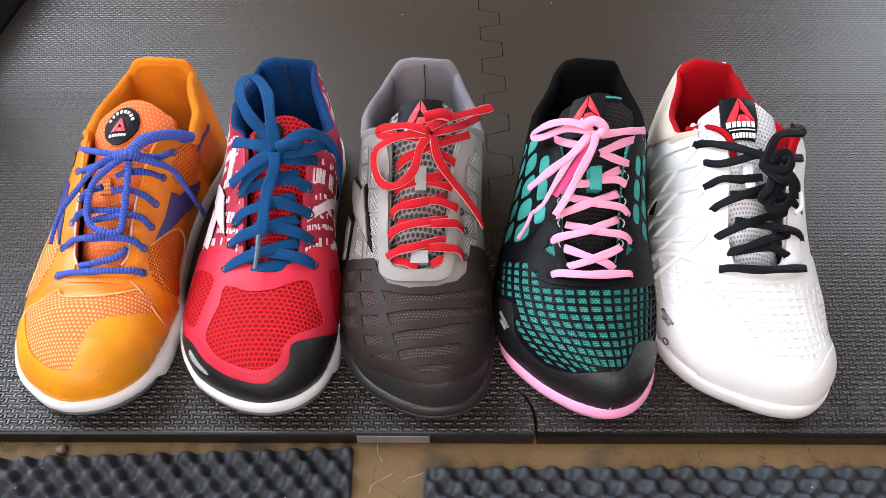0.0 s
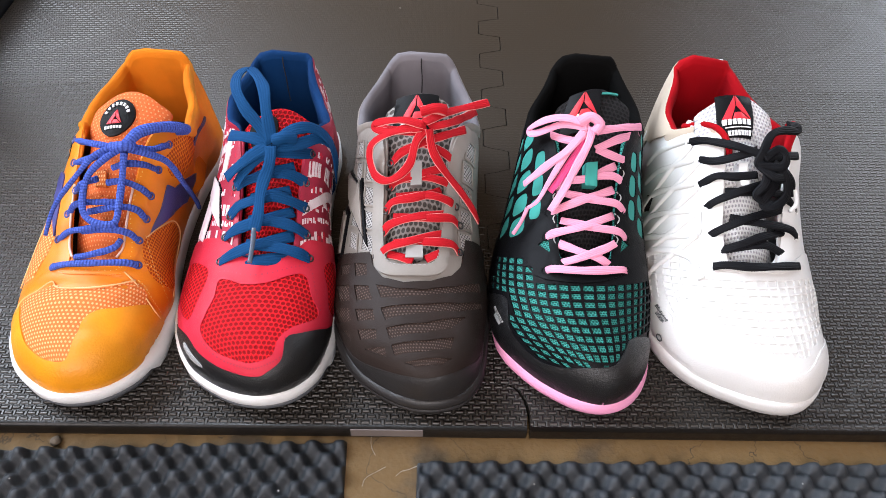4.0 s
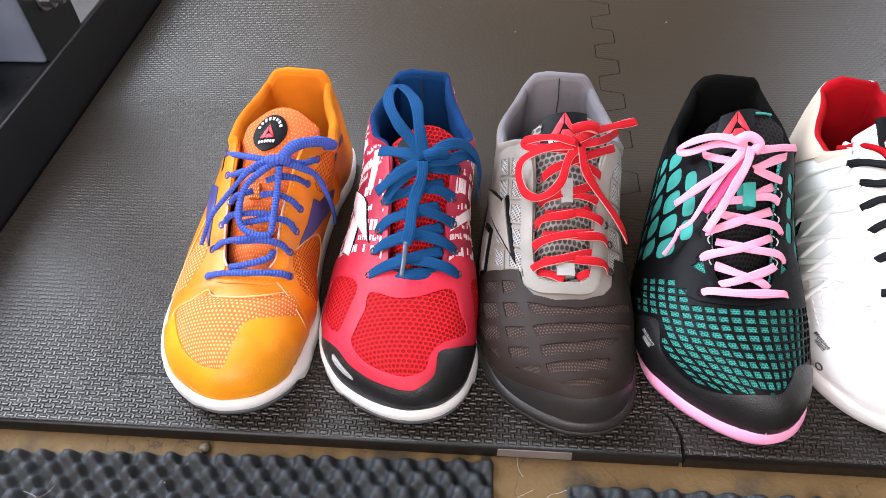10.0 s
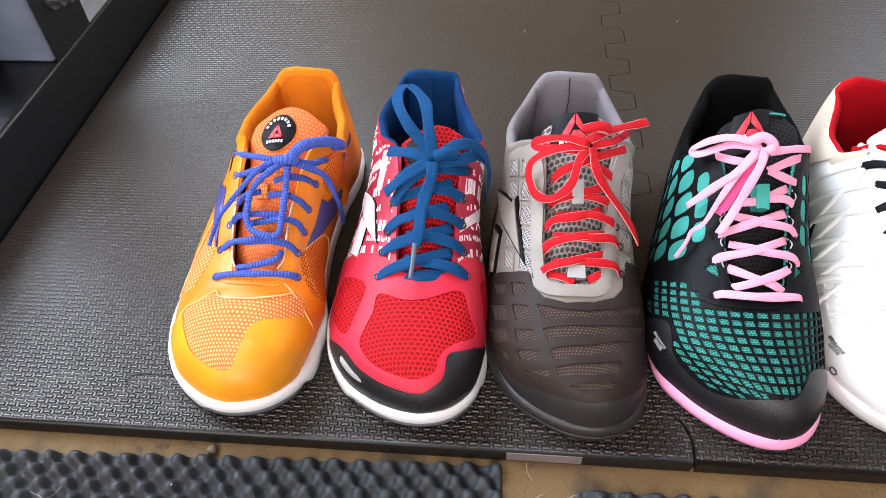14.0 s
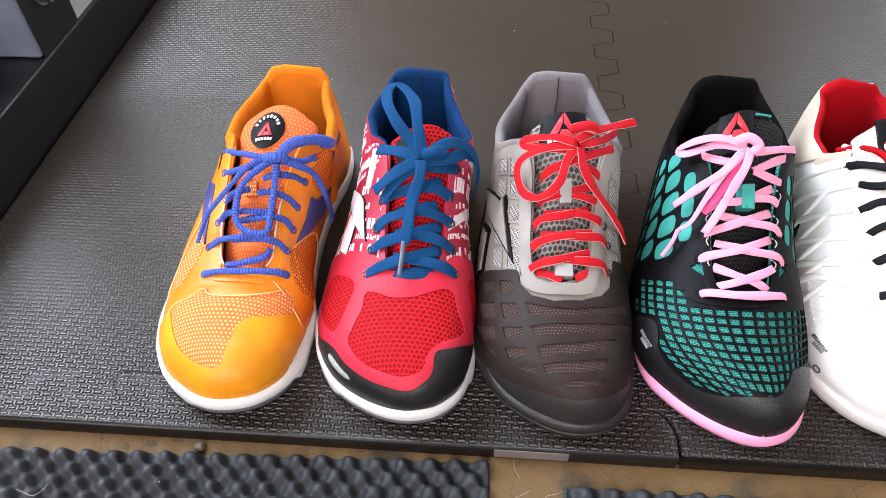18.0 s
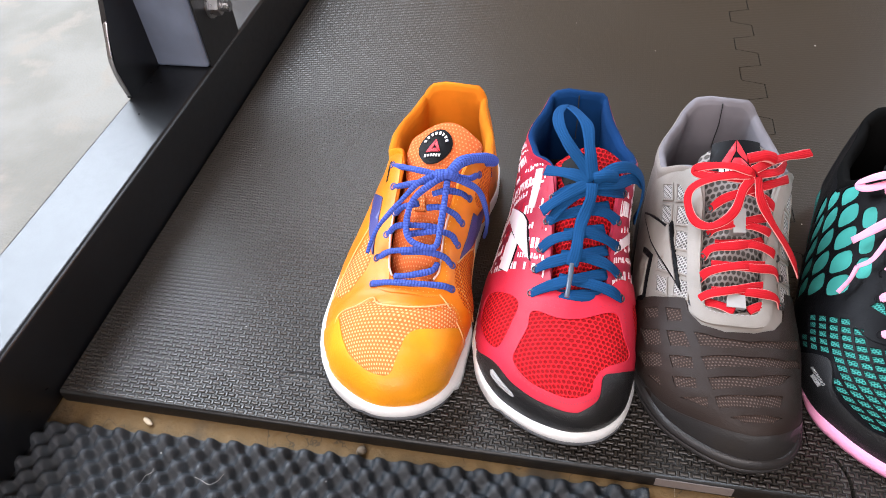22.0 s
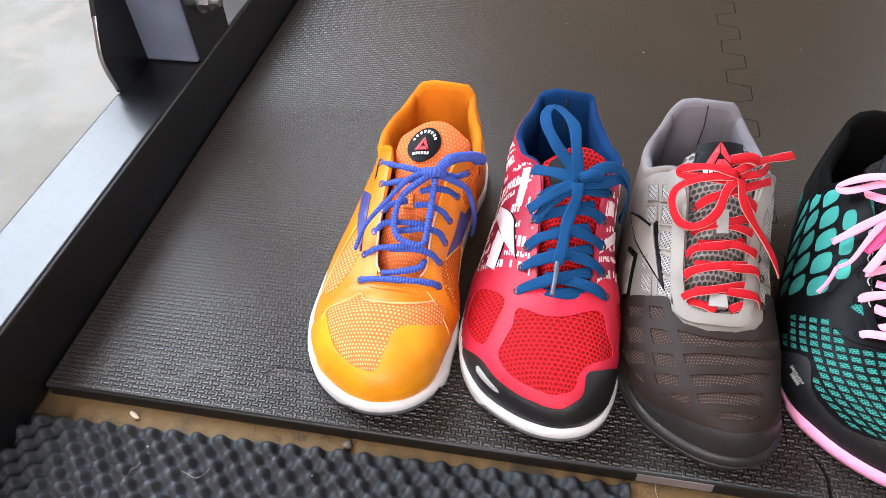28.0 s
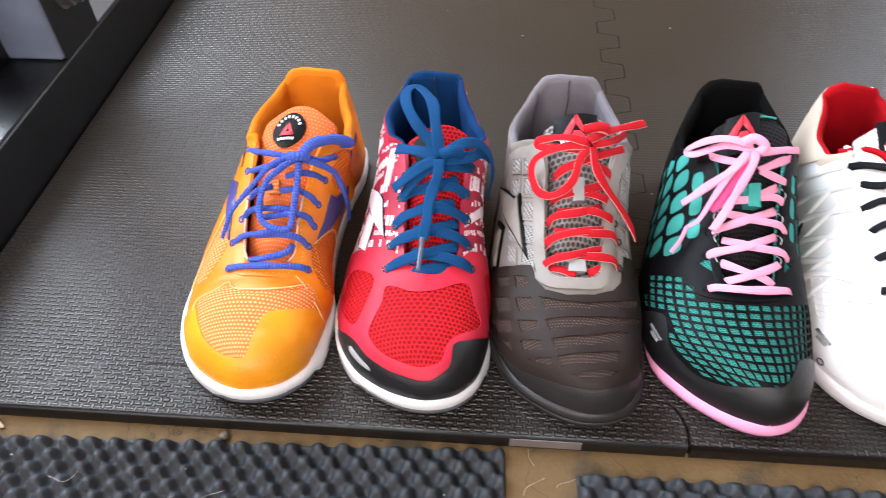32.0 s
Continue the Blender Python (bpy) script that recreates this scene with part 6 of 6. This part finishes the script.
def bolt(y, z, x=-.5515):
    """A hexagon bolt with a washer and a threaded end, standing out of the upright's side."""
    V, F = [], []

    def drum(x0, x1, r, k):
        b = len(V)
        for xx in (x0, x1):
            for i in range(k):
                V.append((xx, y + r * math.cos(i * 2 * math.pi / k), z + r * math.sin(i * 2 * math.pi / k)))
        F.extend((b + i, b + (i + 1) % k, b + k + (i + 1) % k, b + k + i) for i in range(k))
        F.append(tuple(range(b, b + k))[::-1])
        F.append(tuple(range(b + k, b + 2 * k)))
    drum(x, x + .002, .0125, 20)
    drum(x + .002, x + .011, .0095, 6)
    for i in range(5):
        drum(x + .011 + i * .0018, x + .0122 + i * .0018, .0056, 14)
        drum(x + .0122 + i * .0018, x + .0128 + i * .0018, .0049, 14)
    return mesh("bolt", V, F, BOLT, rack, "zinc-plated bolt", smooth=False)


bolt(.763, .113)
bolt(.763, .190)
plate("gusset", [(.671, .0637), (.667, .100), (.676, .126), (.690, .16), (.690, .30), (.740, .30), (.740, .0637)], -.6128, .005, rack)


# Thin black sheet added for the shade on the upright's right face.
plate("side_shade", [(.7315, .0640), (.7315, .34), (.80, .34), (.80, .0640)], -.5533, .0018, rack)
band("worn_edge", [(-.6103, y, z) for y, z in ((.6705, .066), (.6665, .100), (.6755, .126), (.6895, .16), (.6895, .23), (.6895, .30))], .0048, .0012, BOLT, rack, "bare worn steel edge", ups=[(0, -1, .1)] * 6, k=6)


# ---- garage round about: unseen, added to shape light and reflections ----
PLY = plain("brown_plywood", (.205, .108, .042), .6, grain=60)
CEIL = plain("brown_ceiling_board", (.16, .11, .07), .7, grain=60)


def wall(name, x0, y0, x1, y1, z0, z1, label):
    return tagged(box(name, x0, y0, z0, x1, y1, z1, PLY), label, "wall", kind="structure")


wall("wall_north", -.62, 2.1, 1.08, 2.2, -.0125, 2.6, "brown plywood wall between two windows")
wall("wall_north", -1.85, 2.1, -.62, 2.2, -.0125, 1.28, "brown plywood wall below a window")
wall("wall_north_lintel", -1.85, 2.1, -.62, 2.2, 2.50, 2.6, "brown plywood wall over a window")
wall("wall_north", 1.08, 2.1, 2.62, 2.2, -.0125, .26, "brown plywood wall below a window")
wall("wall_north_lintel", 1.08, 2.1, 2.62, 2.2, 2.05, 2.6, "brown plywood wall over a window")
wall("wall_north", 2.62, 2.1, 3.2, 2.2, -.0125, 2.6, "brown plywood wall beside a window")
wall("wall_east", 3.1, -1.65, 3.2, 2.1, -.0125, 2.6, "brown plywood wall")
wall("wall_west", -1.95, -1.65, -1.85, 2.1, -.0125, .80, "brown plywood wall below a window opening")
wall("wall_west", -1.95, -1.65, -1.85, .35, .80, 2.6, "brown plywood wall beside a window opening")
wall("wall_west", -1.95, 2.02, -1.85, 2.1, .80, 2.6, "brown plywood wall beside a window opening")
wall("wall_west_lintel", -1.95, .35, -1.85, 2.02, 2.54, 2.6, "brown plywood wall over a window opening")
wall("wall_south", -1.95, -1.75, -1.85, -1.65, -.0125, 2.6, "brown plywood wall beside the garage door")
wall("wall_south", 2.2, -1.75, 3.2, -1.65, -.0125, 2.6, "brown plywood wall beside the garage door")
wall("wall_south_lintel", -1.85, -1.75, 2.2, -1.65, 2.45, 2.6, "brown plywood wall over the garage door")
tagged(box("ceiling", -1.95, -1.75, 2.6, 3.2, 2.2, 2.7, CEIL), "brown board ceiling", "ceiling", kind="structure")


# ---- dust, lint and grit ----
LINT = plain("pale_lint", (.48, .46, .44), .9)
CHIP = plain("tan_concrete_chip", (.50, .41, .29), .85)
GRIT = plain("tan_grit", (.13, .10, .07), .8)
JOINT_LINE = plain("dark_joint_line", (.02, .02, .022), .8)


def pebble(x, y, z, r, material, name, label, category):
    bm = bmesh.new()
    bmesh.ops.create_icosphere(bm, subdivisions=2, radius=r)
    for v in bm.verts:
        v.co *= 1 + .35 * (noise.noise(v.co * (1.3 / r) + Vector((x * 90, y * 70, 3))))
        v.co.z *= .8
    low = min(v.co.z for v in bm.verts)
    me = bpy.data.meshes.new(name)
    bm.to_mesh(me)
    bm.free()
    me.polygons.foreach_set("use_smooth", [True] * len(me.polygons))
    me.materials.append(material)
    ob = new(name, me)
    ob.location = (x, y, z - low - r * .05)
    return tagged(ob, label, category)


pebble(-.3145, .3865, -.0125, .0036, GRIT, "pebble", "small tan pebble lying on the concrete", "pebble")
chip = pebble(-.4760, .3850, -.0125, .0030, CHIP, "concrete_chip", "pale chip of concrete by the foam", "chip")
chip.scale = (1.7, .6, .4)
chip.rotation_euler = (.1, 0, -.5)
rnd = random.Random(11)
for x, y in ((-.362, .548), (-.110, .905), (.062, .930), (-.4300, .470), (-.215, .415), (.005, .640), (.205, .780), (-.30, .80), (-.49, .66), (.26, .55), (-.20, .96)):
    pebble(x, y, 0, rnd.uniform(.0004, .0008), LINT, "dust_speck", "tiny pale speck of dust on the mat", "dust")


def fibre(x, y, z, size, material, label):
    a = rnd.uniform(0, 6.28)
    pts = [(x, y, z)]
    for k in range(4):
        a += rnd.uniform(-.9, .9)
        pts.append((pts[-1][0] + size * math.cos(a), pts[-1][1] + size * math.sin(a), z))
    return tagged(band("lint_fibre", pts, .0002, .00015, material, None, k=5), label, "lint")


for x, y in ((-.455, .335), (-.40, .352), (-.37, .300), (-.30, .345), (-.26, .300), (-.19, .330), (-.03, .345), (.06, .350), (.13, .330), (.20, .345), (-.34, .325), (.02, .300)):
    fibre(x, y, -.0022, rnd.uniform(.003, .006), LINT, "pale lint fibre caught on the foam")
for x, y in ((-.45, .360), (-.42, .318), (-.33, .358), (-.28, .334), (-.16, .352), (.00, .358), (.09, .336), (.17, .360)):
    pebble(x, y, -.0032, rnd.uniform(.0004, .0007), LINT, "dust_speck", "tiny pale speck of dust on the foam", "dust")
for x, y in ((-.102, .380), (-.088, .366), (-.095, .372)):
    fibre(x, y, -.0121, .005, LINT, "pale lint fibre on the concrete")
# Dark lines laid on top where teeth of the front joint stand open.
for pts in (((-.3807, .4175), (-.3858, .4240), (-.3861, .4319), (-.380, .4350), (-.3715, .4355), (-.354, .4347)), ((-.2320, .4185), (-.2292, .4150), (-.2284, .4117)), ((-.2385, .4205), (-.2362, .4165), (-.2370, .4140)), ((-.121, .424), (-.119, .421), (-.1195, .4165))):
    tagged(band("thread", [(x, y, .0007) for x, y in pts], .0005, .0005, JOINT_LINE, None, k=6), "short dark line drawn for an open tooth of the mat joint", "thread")
# Thin pale strip added for the light that falls on the mat's front edge.
EDGE_HIGHLIGHT = plain("pale_edge_highlight", (.145, .122, .114), .6)
tagged(box("edge_highlight_strip", -.119, .3924, -.0100, -.071, .3931, -.0012, EDGE_HIGHLIGHT), "thin pale strip added for light on the mat edge", "tape")
